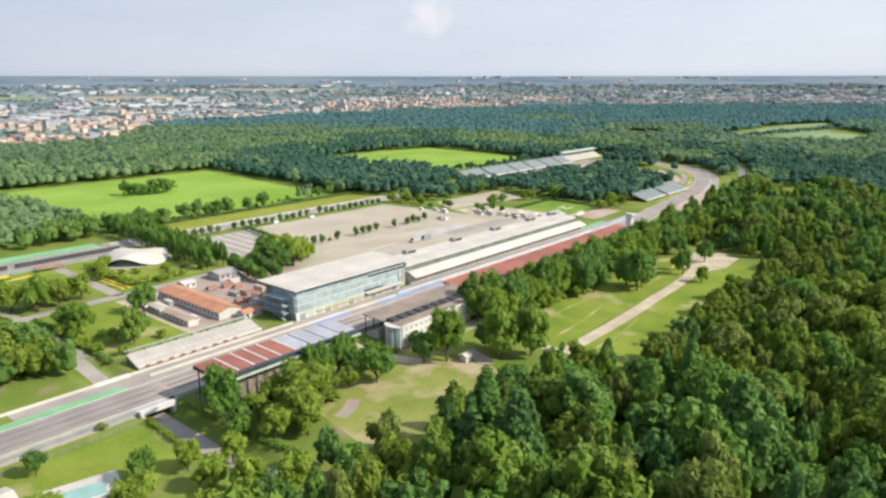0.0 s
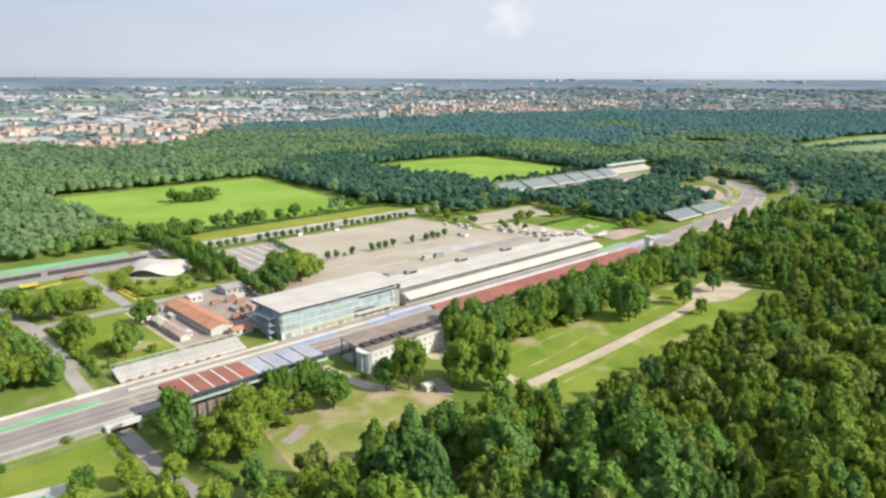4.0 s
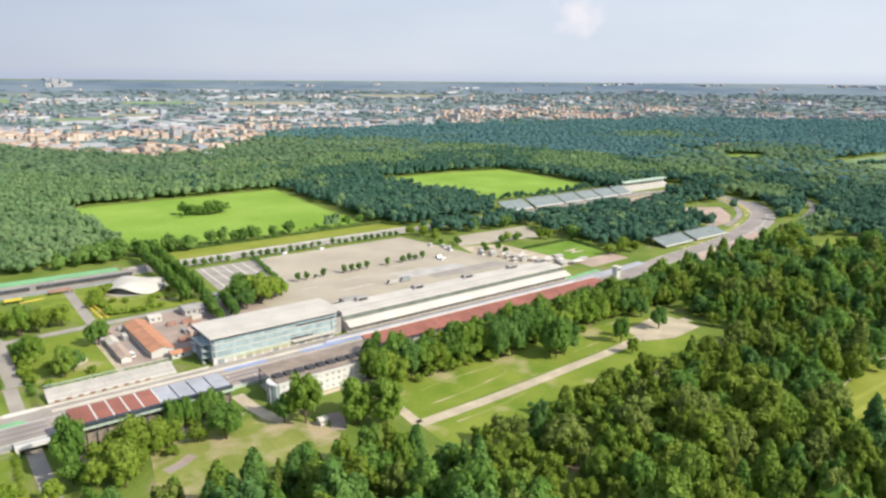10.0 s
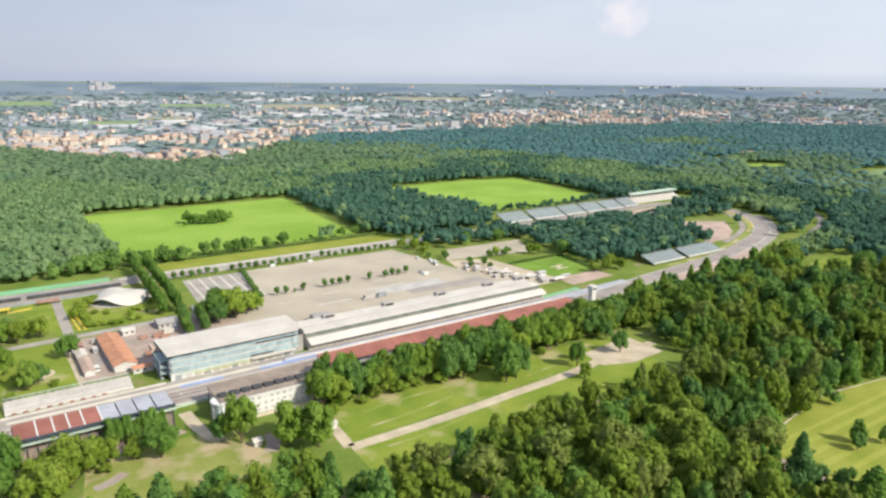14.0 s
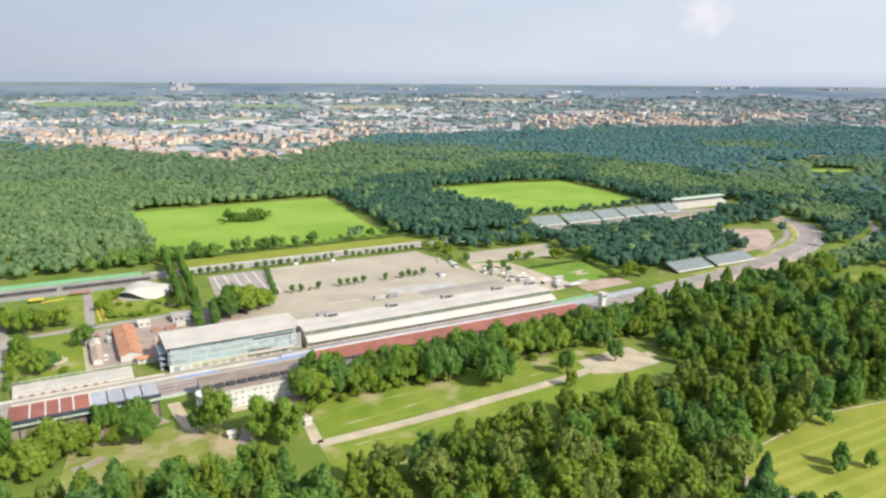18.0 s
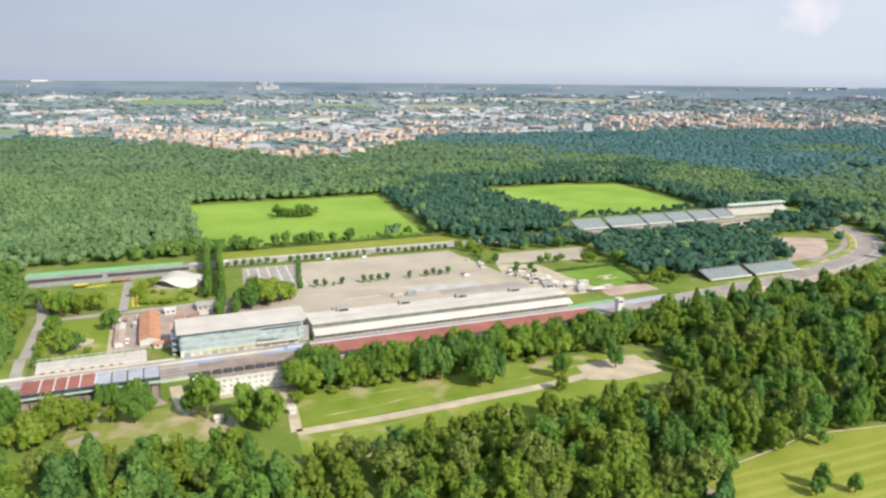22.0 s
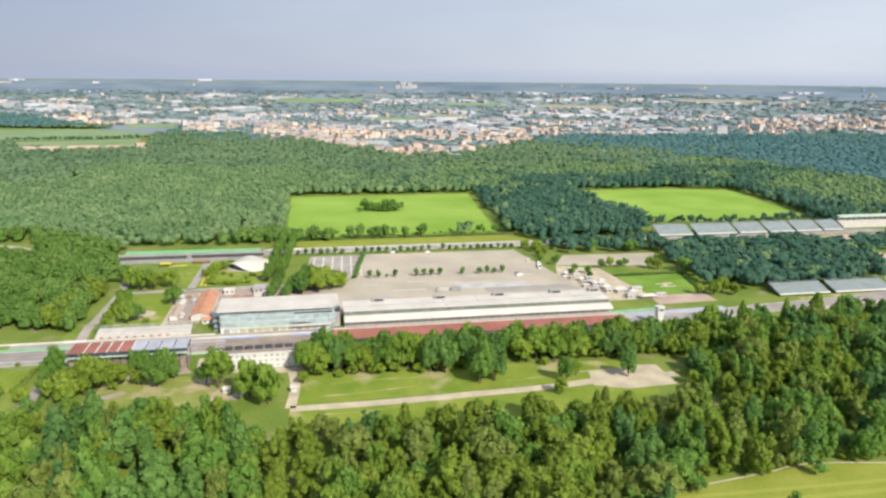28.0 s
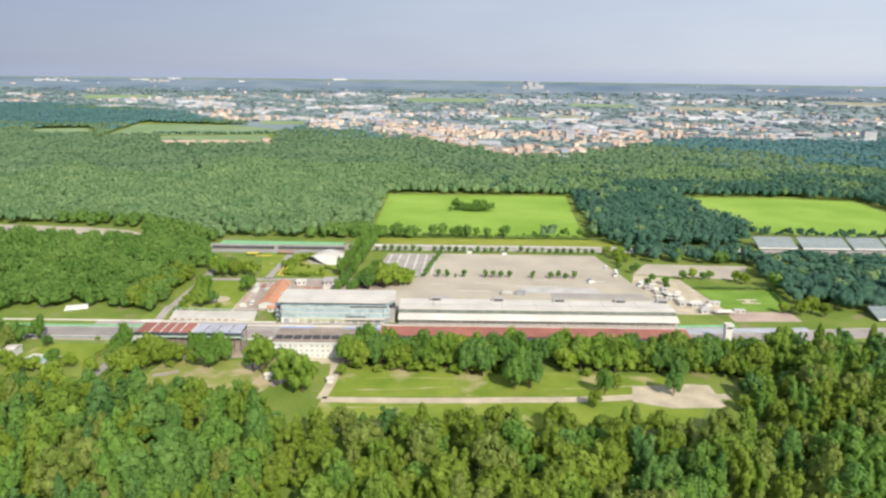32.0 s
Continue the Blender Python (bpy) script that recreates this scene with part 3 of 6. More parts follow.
def wild_crown(form, seed):
    """A woodland crown of about unit radius: a broad dome, several upright leaders, a tapering spire, or a loose ragged head."""
    r = np.random.default_rng(seed)
    turn = r.uniform(0, math.tau)
    centres = []
    if form == "dome":
        centres.append(((0, 0, 0), 0.56))
        for k in range(25):
            a, up = turn + k * 2.4 + r.uniform(-.4, .4), r.uniform(-0.4, 0.95)
            out = 0.72 * math.sqrt(max(0.04, 1 - up * up)) * r.uniform(0.75, 1.2)
            centres.append(((out * math.cos(a), out * math.sin(a), up * 0.72), r.uniform(0.15, 0.34)))
    elif form == "leaders":
        for j in range(4):
            a, top = turn + j * 1.6 + r.uniform(-.3, .3), r.uniform(0.4, 0.95)
            out = r.uniform(0.22, 0.52)
            for k in range(7):
                q = k / 6
                centres.append(((out * (0.6 + q * .6) * math.cos(a) + r.normal() * .10, out * (0.6 + q * .6) * math.sin(a) + r.normal() * .10, -0.5 + (top + 0.5) * q), (0.36 - 0.22 * q) * r.uniform(0.8, 1.2)))
    elif form == "spire":
        for k in range(26):
            q = (k + r.uniform(0, 1)) / 26
            a, out = turn + k * 2.4, 0.62 * (1 - q) ** 0.7 * r.uniform(0.6, 1.1)
            centres.append(((out * math.cos(a), out * math.sin(a), -0.55 + 1.65 * q), (0.34 - 0.20 * q) * r.uniform(0.8, 1.2)))
    else:
        for k in range(24):
            a, up = turn + k * 2.4 + r.uniform(-.6, .6), r.uniform(-0.5, 1.0)
            out = r.uniform(0.15, 0.95) * math.sqrt(max(0.1, 1 - 0.7 * up * up))
            centres.append(((out * math.cos(a), out * math.sin(a), up * r.uniform(0.5, 1.0)), r.uniform(0.12, 0.36)))
    return clumped(centres, 1, 42, 0.085, r, 0.4)


def spread(x0, x1, y0, y1, step, jitter=0.45):
    gx, gy = np.meshgrid(np.arange(x0, x1, step), np.arange(y0, y1, step))
    x = gx.ravel() + rng.uniform(-jitter, jitter, gx.size) * step
    y = gy.ravel() + rng.uniform(-jitter, jitter, gx.size) * step
    return x, y


def woods(name, x, y, r, h, crowns, material, label, sink=0.55, soft=False):
    """One joined wood: a crown at each place, with crown radius r and height h of the tree."""
    z = rise(x, y)
    verts, faces, n = [], [], 0
    pick = rng.integers(0, len(crowns), len(x))
    for k, (cv, cf) in enumerate(crowns):
        for i in np.flatnonzero(pick == k):
            a = rng.uniform(0, math.tau)
            c, s = math.cos(a), math.sin(a)
            q = cv * (r[i], r[i], h[i] * sink)
            q = np.stack([q[:, 0] * c - q[:, 1] * s + x[i], q[:, 0] * s + q[:, 1] * c + y[i], q[:, 2] + z[i] + h[i] * (1 - sink)], 1)
            verts.append(q)
            faces.append(cf + n)
            n += len(cv)
    return solo(name, raw(name, np.concatenate(verts), np.concatenate(faces), material, soft), None, label, "trees", "stuff")


def understory(name, x0, x1, y0, y1, step, height, where, material, label):
    """Lower foliage: rolling leafy sheet added inside the wood to cover dark crown gaps."""
    xs, ys = np.arange(x0, x1, step), np.arange(y0, y1, step)
    gx, gy = np.meshgrid(xs, ys)
    ok = where(gx, gy) & where(gx + 9, gy) & where(gx - 9, gy) & where(gx, gy + 9) & where(gx, gy - 9)
    z = rise(gx, gy) + height + rng.uniform(-0.16, 0.16, gx.shape) * height
    px, py = gx + rng.uniform(-.3, .3, gx.shape) * step, gy + rng.uniform(-.3, .3, gx.shape) * step
    n = len(xs)
    cell = ok[:-1, :-1] & ok[1:, :-1] & ok[:-1, 1:] & ok[1:, 1:]
    i = (np.arange(len(ys) - 1)[:, None] * n + np.arange(n - 1))[cell]
    f = np.stack([i, i + 1, i + n + 1, i + n], 1)
    used, f = np.unique(f, return_inverse=True)
    v = np.stack([px.ravel(), py.ravel(), z.ravel()], 1)[used]
    return solo(name, raw(name, v, f.reshape(-1, 4), material, True), None, label, "trees", "stuff")


def in_view(x, y, slack=0.0):
    """Roughly what the camera ever looks towards."""
    left = x > 107 - 0.72 * (y + 438) - 40 - slack
    return left & (y > -300 - slack) & (y > -330 + (x + 190) * -0.02)


def build_woods():
    forms = ["dome", "leaders", "ragged", "leaders", "dome", "spire", "ragged", "leaders", "dome", "ragged", "spire", "dome"]
    near = [wild_crown(form, k) for k, form in enumerate(forms)]
    mid = [crown(1, 5, 30, 0.15, 20 + k, True) for k in range(10)]
    far = [crown(1, 1, 5, 0.26, 40 + k, True) for k in range(8)]
    x, y = spread(-170, 520, -300, -30, 10.8)
    ok = ((x < 420) & (y < -46) | (x >= 420)) & (y > -245 - 0.25 * np.clip(x - 40, 0, 180)) & ~clear(x, y) & in_view(x, y, 40) & ~((y > -78) & (y < -46) & (x > 40) & (x < 300))
    x, y = x[ok], y[ok]
    r = np.where(rng.random(len(x)) < 0.28, rng.uniform(8.0, 11.0, len(x)), rng.uniform(4.2, 7.2, len(x)))
    h = r * 0.9 + rng.uniform(7.0, 16.0, len(x))
    edge = (x > 30) & (x < 275) & (y > -168) | (x <= 30) & (y > -128)
    r, h = np.where(edge, np.minimum(r, 6.2), r), np.where(edge, np.minimum(h, 13.5), h)
    grove = np.array([noise.noise((a / 34, b / 34, 2.2)) for a, b in zip(x, y)])
    tone = rng.random(len(x)) + 0.9 * grove + 0.06 - 0.34 * ((x < 20) & (y < -150)) + 0.36 * ((x > 40) & (x < 170) & (y < -140))
    # more blue-green crowns towards +x: cloud shade and haze as leaf colour
    odd, blue = rng.random(len(x)), 0.72 - np.clip((x - 100) / 300, 0, 0.45)
    groups = (("near_wood_dark", (tone <= 0.24) & (odd < blue), "leaf_dark"), ("near_wood_blue", (tone <= 0.24) & (odd >= blue), "leaf_blue"),
              ("near_wood_mid", (tone > 0.24) & (tone <= 0.56) & (odd < 0.8), "leaf"), ("near_wood_olive", (tone > 0.24) & (odd >= 0.8), "leaf_olive"),
              ("near_wood_fresh", (tone > 0.56) & (tone <= 0.84) & (odd < 0.8), "leaf_fresh"), ("near_wood_light", (tone > 0.84) & (odd < 0.8), "leaf_light"))
    for name, sel, m in groups:
        woods(name, x[sel], y[sel], r[sel], h[sel], near, M[m], "dense green broadleaf wood below the camera")
    x, y = spread(-330, 150, -520, -225, 13.5)
    ok = (y < -245) & ~clear(x, y)
    x, y = x[ok], y[ok]
    woods("rear_wood", x, y, rng.uniform(6, 9, len(x)), rng.uniform(13, 20, len(x)), far, M["leaf"], "broadleaf wood below the start of the flight")

    def middle(x, y):
        """The nearer woods, with a wandering outer limit."""
        w = 130 * np.sin(x / 140.0 + 1.0) * np.cos(x / 61.0) + 60 * np.sin(y / 47.0 + x / 90.0)
        return (x > -560 + w * 0.5) & (x < 960 + w * 0.5) & (y < 760 + w)

    def inner(x, y):
        return ((x > 420) & (y > -30) | (x > 520) | (y > -46) & (x < 420) | (x < -170)) & ~clear(x, y) & in_view(x, y, 60) & middle(x, y)

    def dark_shaded(x, y):
        """Darker wood: cloud shadow put into the leaf colour, with random darker stands."""
        block = np.array([noise.noise((a / 170, b / 120, 5.5)) + 0.35 * noise.noise((a / 40, b / 40, 1.5)) for a, b in zip(np.ravel(x), np.ravel(y))]).reshape(np.shape(x))
        return ((x > 266) & (x < 700) & (y > 30) & (y < 520)) | ((x > 180) & (y > 520) & (y < 640)) & (block > -0.2) | (block > 0.12) & (x > 100) | (x > 400) & (y < 80) & (block > -0.22)

    x, y = spread(-640, 1100, -220, 960, 10.2)
    keep = inner(x, y)
    x, y = x[keep], y[keep]
    r = rng.uniform(4.8, 8.6, len(x))
    h = r * 0.5 + rng.uniform(9.0, 13.0, len(x))
    h = np.where((x > 390) & (x < 640) & (y > 110) & (y < 215), h * 0.72, h)
    dark = dark_shaded(x, y) ^ ((rng.random(len(x)) < 0.07) & (x > 100))
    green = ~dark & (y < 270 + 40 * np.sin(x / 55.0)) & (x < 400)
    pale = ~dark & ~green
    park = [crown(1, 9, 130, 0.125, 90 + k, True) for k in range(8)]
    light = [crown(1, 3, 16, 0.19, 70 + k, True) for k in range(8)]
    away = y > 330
    for name, sel, heads, m, label, sink in (("park_wood", green, park, "leaf_park", "dense fresh green broadleaf wood beside the circuit", 0.55), ("mid_wood", pale & ~away, mid, "leaf_mid_haze", "dense broadleaf wood beside the circuit", 0.5), ("mid_wood_beyond", pale & away, light, "leaf_mid_haze", "dense broadleaf wood beyond the meadows", 0.5), ("mid_wood_dark", dark & ~away, mid, "leaf_dark_shaded", "wood inside the circuit, leaves darkened for cloud shadow", 0.5), ("mid_wood_dark_beyond", dark & away, light, "leaf_dark_shaded", "wood beyond the meadows, leaves darkened for cloud shadow", 0.5)):
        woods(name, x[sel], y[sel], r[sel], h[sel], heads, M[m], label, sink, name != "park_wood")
    understory("mid_understory", -640, 1100, -220, 960, 8.0, 8.2, lambda x, y: inner(x, y) & ~dark_shaded(x, y) & ~((y < 320) & (x < 400)) & ~((x > 390) & (x < 640) & (y > 110) & (y < 215)), M["leaf_mid_haze"], "lower foliage of the broadleaf wood")
    understory("oak_understory", 100, 1100, -220, 960, 8.0, 7.6, lambda x, y: inner(x, y) & dark_shaded(x, y) & ~((x > 390) & (x < 640) & (y > 110) & (y < 215)), M["leaf_dark_shaded"], "lower foliage of the wood darkened for cloud shadow")
    x, y = spread(-2400, 4300, -260, 3300, 15.5)
    rr, az = np.hypot(x, y + 350), np.degrees(np.arctan2(x, y + 350))
    keep = ~middle(x, y) & ~clear(x, y) & in_view(x, y, 60) & (rr < town_edge(az) + 60) & (az < 85)
    x, y = x[keep], y[keep]
    # where the far wood takes the cloud-shaded, hazier leaf colour
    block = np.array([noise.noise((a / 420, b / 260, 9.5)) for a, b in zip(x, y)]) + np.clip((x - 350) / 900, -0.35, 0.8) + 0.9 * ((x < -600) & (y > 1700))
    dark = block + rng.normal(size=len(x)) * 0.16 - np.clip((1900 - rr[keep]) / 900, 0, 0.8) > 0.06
    for name, sel, m in (("far_wood", ~dark, "leaf_far_haze"), ("far_wood_dark", dark, "leaf_far_shade")):
        woods(name, x[sel], y[sel], rng.uniform(9, 13.5, sel.sum()), rng.uniform(12.5, 17.5, sel.sum()), far, M[m], "far woodland with haze put into the leaf colour", 0.46, True)
    def outer(x, y):
        rr, az = np.hypot(x, y + 350), np.degrees(np.arctan2(x, y + 350))
        return ~middle(x, y) & ~clear(x, y) & in_view(x, y, 60) & (rr < town_edge(az) + 40) & (az < 85)

    understory("far_understory", -2400, 4300, -260, 3300, 18.0, 9.0, lambda x, y: outer(x, y) & (x < 350 + 0.2 * y), M["leaf_far_haze"], "lower foliage of the far woodland")
    understory("far_understory_dark", -2400, 4300, -260, 3300, 18.0, 9.0, lambda x, y: outer(x, y) & (x >= 350 + 0.2 * y), M["leaf_far_shade"], "lower foliage of far woodland tinted for cloud shade and haze")
    # hedgerows across the far fields
    hx, hy = [], []
    for (ax, ay), (bx, by) in (((-665, 1440), (-480, 1452)), ((-465, 1450), (-350, 1500)), ((-330, 1560), (-310, 1860)), ((1225, 185), (1550, 108)), ((-640, 1200), (-500, 1210))):
        q = np.linspace(0, 1, int(math.hypot(bx - ax, by - ay) / 9))
        hx.append(ax + (bx - ax) * q + rng.uniform(-2, 2, len(q)))
        hy.append(ay + (by - ay) * q + rng.uniform(-2, 2, len(q)))
    hx, hy = np.concatenate(hx), np.concatenate(hy)
    woods("far_hedgerow", hx, hy, rng.uniform(6, 9, len(hx)), rng.uniform(9, 13, len(hx)), far, M["leaf_dark_shaded"], "dark hedgerow trees between far fields", 0.5, True)


def town_edge(az):
    """Distance at which the woods give way to the town, by direction."""
    wander = 28 * np.sin(np.asarray(az) * 1.1) + 24 * np.sin(np.asarray(az) * 2.7 + 1.0)
    return wander + np.interp(az, [-45, -30, -19, -16, -10, -5, 0, 5, 10, 13, 16, 18.5, 21, 28, 35, 41, 48, 56, 64, 78, 90], [3300, 3200, 2750, 2350, 2020, 1850, 1680, 1460, 1300, 1290, 1420, 1490, 1820, 1930, 2080, 2290, 2420, 2600, 2620, 2780, 2800])


build_woods()


# ---- single trees ----
def tree_kind(name, seed, leaves, tall, trunk_h, material, spread_out=0.64):
    """Shared meshes of one kind of tree, one metre of crown radius wide: trunk with limbs, and crown."""
    g = Geo()
    g.tube((0, 0, -0.3), (0.02, 0.01, trunk_h * 0.55), 0.085, 0.06)
    g.tube((0.02, 0.01, trunk_h * 0.5), (0, 0.03, trunk_h + tall * 0.7), 0.06, 0.02)
    r = random.Random(seed)
    for k in range(6):
        a = k * math.tau / 6 + r.uniform(-.3, .3)
        z = trunk_h * 0.6 + k * 0.09
        g.tube((0, 0, z), (0.6 * math.cos(a), 0.6 * math.sin(a), z + 0.45 * tall), 0.035, 0.012, 4)
    v, f = crown(1, 15 if leaves < 400 else 22, leaves * 5 // 4, 0.085, seed, False, tall, spread_out)
    v = v + (0, 0, trunk_h + tall * 0.72)
    return g.mesh("trunk", M["bark"]), raw("crown", v, f, material)


KINDS = {
    "broad": [tree_kind("broad", 100 + k, 800, 1.2, 0.35, M["leaf" if k % 3 else "leaf_dark"]) for k in range(6)],
    "light": [tree_kind("light", 120 + k, 700, 1.2, 0.3, M["leaf_light"]) for k in range(4)],
    "tall": [tree_kind("tall", 140 + k, 750, 1.6, 0.35, M["leaf" if k % 2 else "leaf_dark"]) for k in range(4)],
    "column": [tree_kind("column", 150 + k, 1000, 1.6, 0.3, M["leaf_fresh"], 0.64) for k in range(2)],
    "poplar": [tree_kind("poplar", 160 + k, 700, 2.7, 0.25, M["leaf"], 0.5) for k in range(3)],
    "round": [tree_kind("round", 180 + k, 240, 1.15, 0.12, M["leaf_dark"], 0.42) for k in range(3)],
    "shrub": [tree_kind("shrub", 190 + k, 300, 0.8, 0.05, M["leaf_light"], 0.6) for k in range(3)],
}
tr = random.Random(4)


def tree(kind, x, y, r, label, group="", name="tree", cat="tree"):
    trunk, leaves = tr.choice(KINDS[kind])
    ob = new(name)
    ob.matrix_world = pose(x, y, float(rise(x, y)), 0, 0, tr.uniform(0, 360)) @ Matrix.Diagonal((r, r, r * tr.uniform(0.9, 1.12), 1))
    tagged(ob, label, cat, group)
    for n, me in (("trunk", trunk), ("crown", leaves)):
        part(n, me, None, ob)
    return ob


def plant_trees():
    # clipped rows in the paddock
    for k in range(31):
        x = 45 + k * 6.7
        if 166 < x < 176 or 88 < x < 97:
            continue
        tree("round", x, 196.5 + tr.uniform(-.3, .3), tr.uniform(2.7, 3.3), "small round-crowned tree in a clipped row", "row of trees beside the paddock")
    for x in (103, 110, 117, 124, 141, 147.5, 154, 161, 180, 194, 200.5, 207, 214):
        tree("round", x, 112, 1.7 if x == 117 else tr.uniform(2.9, 3.4), "small round-crowned tree on open asphalt", "trees across the paddock")
    # poplar screen and trees behind the tower
    for k in range(18):
        for x in (31, 41):
            tree("poplar", x + tr.uniform(-.8, .8) - k * 0.45, 236 - k * 7.4, tr.uniform(2.7, 3.4), "tall slender dark green poplar", "double row of poplars")
    for x, y, r in ((52, 84, 7.4), (61, 80, 8), (70, 84, 6.6), (55, 98, 7), (66, 96, 6.8), (76, 96, 5), (46, 92, 5.4), (81, 100, 4.2), (50, 76, 6), (63, 104, 5.2), (72, 90, 6.2), (60, 92, 6.6), (79, 88, 4.6)):
        tree("light" if x > 56 else "broad", x, y, r, "leafy green tree behind the glass building", "trees behind the glass building")
    for k in range(7):
        for x in (27, 38):
            tree("tall", x + k * 0.8 + tr.uniform(-.8, .8), 64 + k * 5.4, tr.uniform(2.8, 3.6), "dark green tree in a close row behind the glass building", "rows behind the glass building")
    # gardens beside the lane
    for x, y, r in ((-71, 104, 5), (-61, 104, 4.6), (-49, 109, 5), (-55, 113, 4.4), (-39, 64, 5), (-71, 56, 4.4), (-62, 28, 4.2), (-57, 34, 4.4), (-72, 69, 4.2), (-77, 42, 3), (-48, 124, 3.4), (-66, 116, 4.6), (-75, 50, 4), (-65, 38, 3.6), (-79, 114, 5), (-78, 60, 2.6), (-76, 30, 2.6), (-70, 20, 2.4), (-66, 47, 2.4), (-50, 27, 2.4), (-84, 124, 5)):
        tree(("broad", "light", "column")[int(-x) % 3] if r > 4 else "shrub", x, y, r * 1.2, "leafy garden tree beside the lane" if r > 4 else "low green garden shrub", "garden trees")
    for k in range(9):
        tree("light", -27 + k * 2.2, 134 + k * 5.5 - k * k * .2, tr.uniform(2.4, 3.4), "bright green shrub round the pavilion", "pavilion shrubs")
    for k in range(16):
        tree("shrub", tr.uniform(-24, 30), tr.uniform(110, 146), tr.uniform(1.6, 3), "bright green shrub round the pavilion", "pavilion shrubs", "shrub", "shrub")
    # trees round the near lawn and the white building
    for x, y, r, k in ((8.5, -83, 7.6, "column"), (25.5, -97, 7.2, "column"), (35, -105, 7.2, "column"), (29, -90, 4.6, "tall"), (2, -77, 4.8, "broad"), (-23, -76, 7, "broad"), (-44, -70, 6.4, "light"), (-54, -74, 8.2, "light"), (-77, -61, 6.4, "tall"), (-64, -84, 7, "light"), (-62, -70, 6.6, "light"), (-50, -72, 4.6, "light"), (-62, -75, 5, "light"), (-68, -68, 4.6, "light"), (30, -86, 4.4, "tall"), (-39, -56.5, 3.0, "poplar"), (-35, -56.4, 2.6, "poplar"), (-31.5, -56.5, 2.9, "poplar"), (-28, -56.4, 2.4, "poplar"), (-24.5, -56.5, 2.8, "poplar"), (-21, -56.4, 3.0, "poplar"), (-17, -56.5, 2.4, "poplar"), (-16, -66, 3, "broad"), (12, -64, 3.4, "broad"), (-78, -72, 4.4, "tall"), (-72, -82, 4.8, "light"), (-64, -88, 5, "light"), (2, -62, 1.8, "shrub"), (-100, -92, 4.8, "light"), (-96, -104, 5, "light"), (-116, -84, 4.6, "light"), (-128, -48, 3.2, "broad"), (-99, -78, 4, "light"), (-104, -36, 2, "shrub"), (-140, -36, 5, "tall"), (-136, -76, 5, "light"), (-66, -57, 2.6, "shrub"), (-58, -58, 3, "shrub"), (-40, -58, 3.2, "shrub"), (-30, -58, 2.8, "shrub"), (-47, -57, 2.6, "shrub"), (-22, -60, 3.2, "broad"), (-33, -72, 4, "light"), (-18, -62, 3.4, "broad"), (-57, -80, 4.6, "light"), (-44, -76, 3, "shrub"), (-86, -80, 4, "light"), (-110, -74, 4, "broad"), (-122, -90, 5, "light"), (-88, -112, 5, "light"), (-100, -120, 5.4, "tall"), (-112, -108, 5, "light")):
        tree(k, x, y, r, {"tall": "tall leafy tree at the lawn edge", "column": "tall narrow light green tree by the white building", "light": "light green leafy tree on the worn lawn", "poplar": "slender dark conifer by the stand", "shrub": "low green shrub beside the drive"}.get(k, "broad leafy tree on the worn lawn"), "trees on the worn lawn")
    # belt of trees behind the covered stand
    for i in range(29):
        for j in range(3):
            x, y = 52 + i * 8.4 + tr.uniform(-2.6, 2.6), -74 + j * 9.5 + tr.uniform(-2.4, 2.4)
            if x > 290 or (i in (13, 14) and j == 0) or (x < 60 and y > -60):
                continue
            tree(tr.choice(["broad", "tall", "column", "light", "column", "tall"]), x, y, tr.uniform(5.2, 7.2) - (1.2 if j == 2 else 0), "leafy park tree in a dense belt", "tree belt behind the covered stand")
    for k in range(26):
        x = 50 + k * 9.0 + tr.uniform(-4, 4)
        if not 158 < x < 172:
            tree("shrub", x, -78 + tr.uniform(-4, 5), tr.uniform(1.8, 5.0), "leafy undergrowth at the edge of the tree belt", "undergrowth of the belt", "shrub", "shrub")
    for x, y, r in ((145, -98, 7), (153, -97, 6.4), (149, -90, 6.4), (191, -104, 4.8), (227, -103, 4.6), (199, -97, 3.6), (121, -80, 6), (129, -82, 6.4), (183, -118, 3.6), (256, -120, 4), (236, -84, 4.6), (52, -84, 3)):
        tree("tall" if r > 4 else "light", x, y, r, "leafy tree beside the gravel path", "trees beside the path")
    for x, y, r in ((226, -237, 2.8), (232, -234, 3.6), (242, -241, 3.0), (206, -212, 3.0)):
        tree("tall", x, y, r, "leafy tree standing in the mown field", "trees in the field")
    for k in range(40):
        x = 188 + k * 5.8 + tr.uniform(-1, 1)
        y = float(np.interp(x, [188, 242, 268, 330, 420], [-209, -201, -198, -207, -212])) + tr.uniform(0, 3)
        tree("shrub", x, y, tr.uniform(2.2, 4.2), "leafy undergrowth at the edge of the wood", "undergrowth by the field", "shrub", "shrub")
    # edge of the wood along the lane
    heads = [wild_crown(form, 230 + k) for k, form in enumerate(("dome", "leaders", "ragged", "dome"))]
    y = np.arange(22, 104, 6.5)
    x = -97 + rng.uniform(-2.5, 1.5, len(y))
    r = rng.uniform(4.0, 6.4, len(y))
    woods("lane_edge_wood", np.concatenate([x, x - 8]), np.concatenate([y, y + 3]), np.concatenate([r, r + 1]), np.concatenate([r * 2.2, r * 2.6]), heads, M["leaf_light"], "light leafy edge of the wood along the lane")
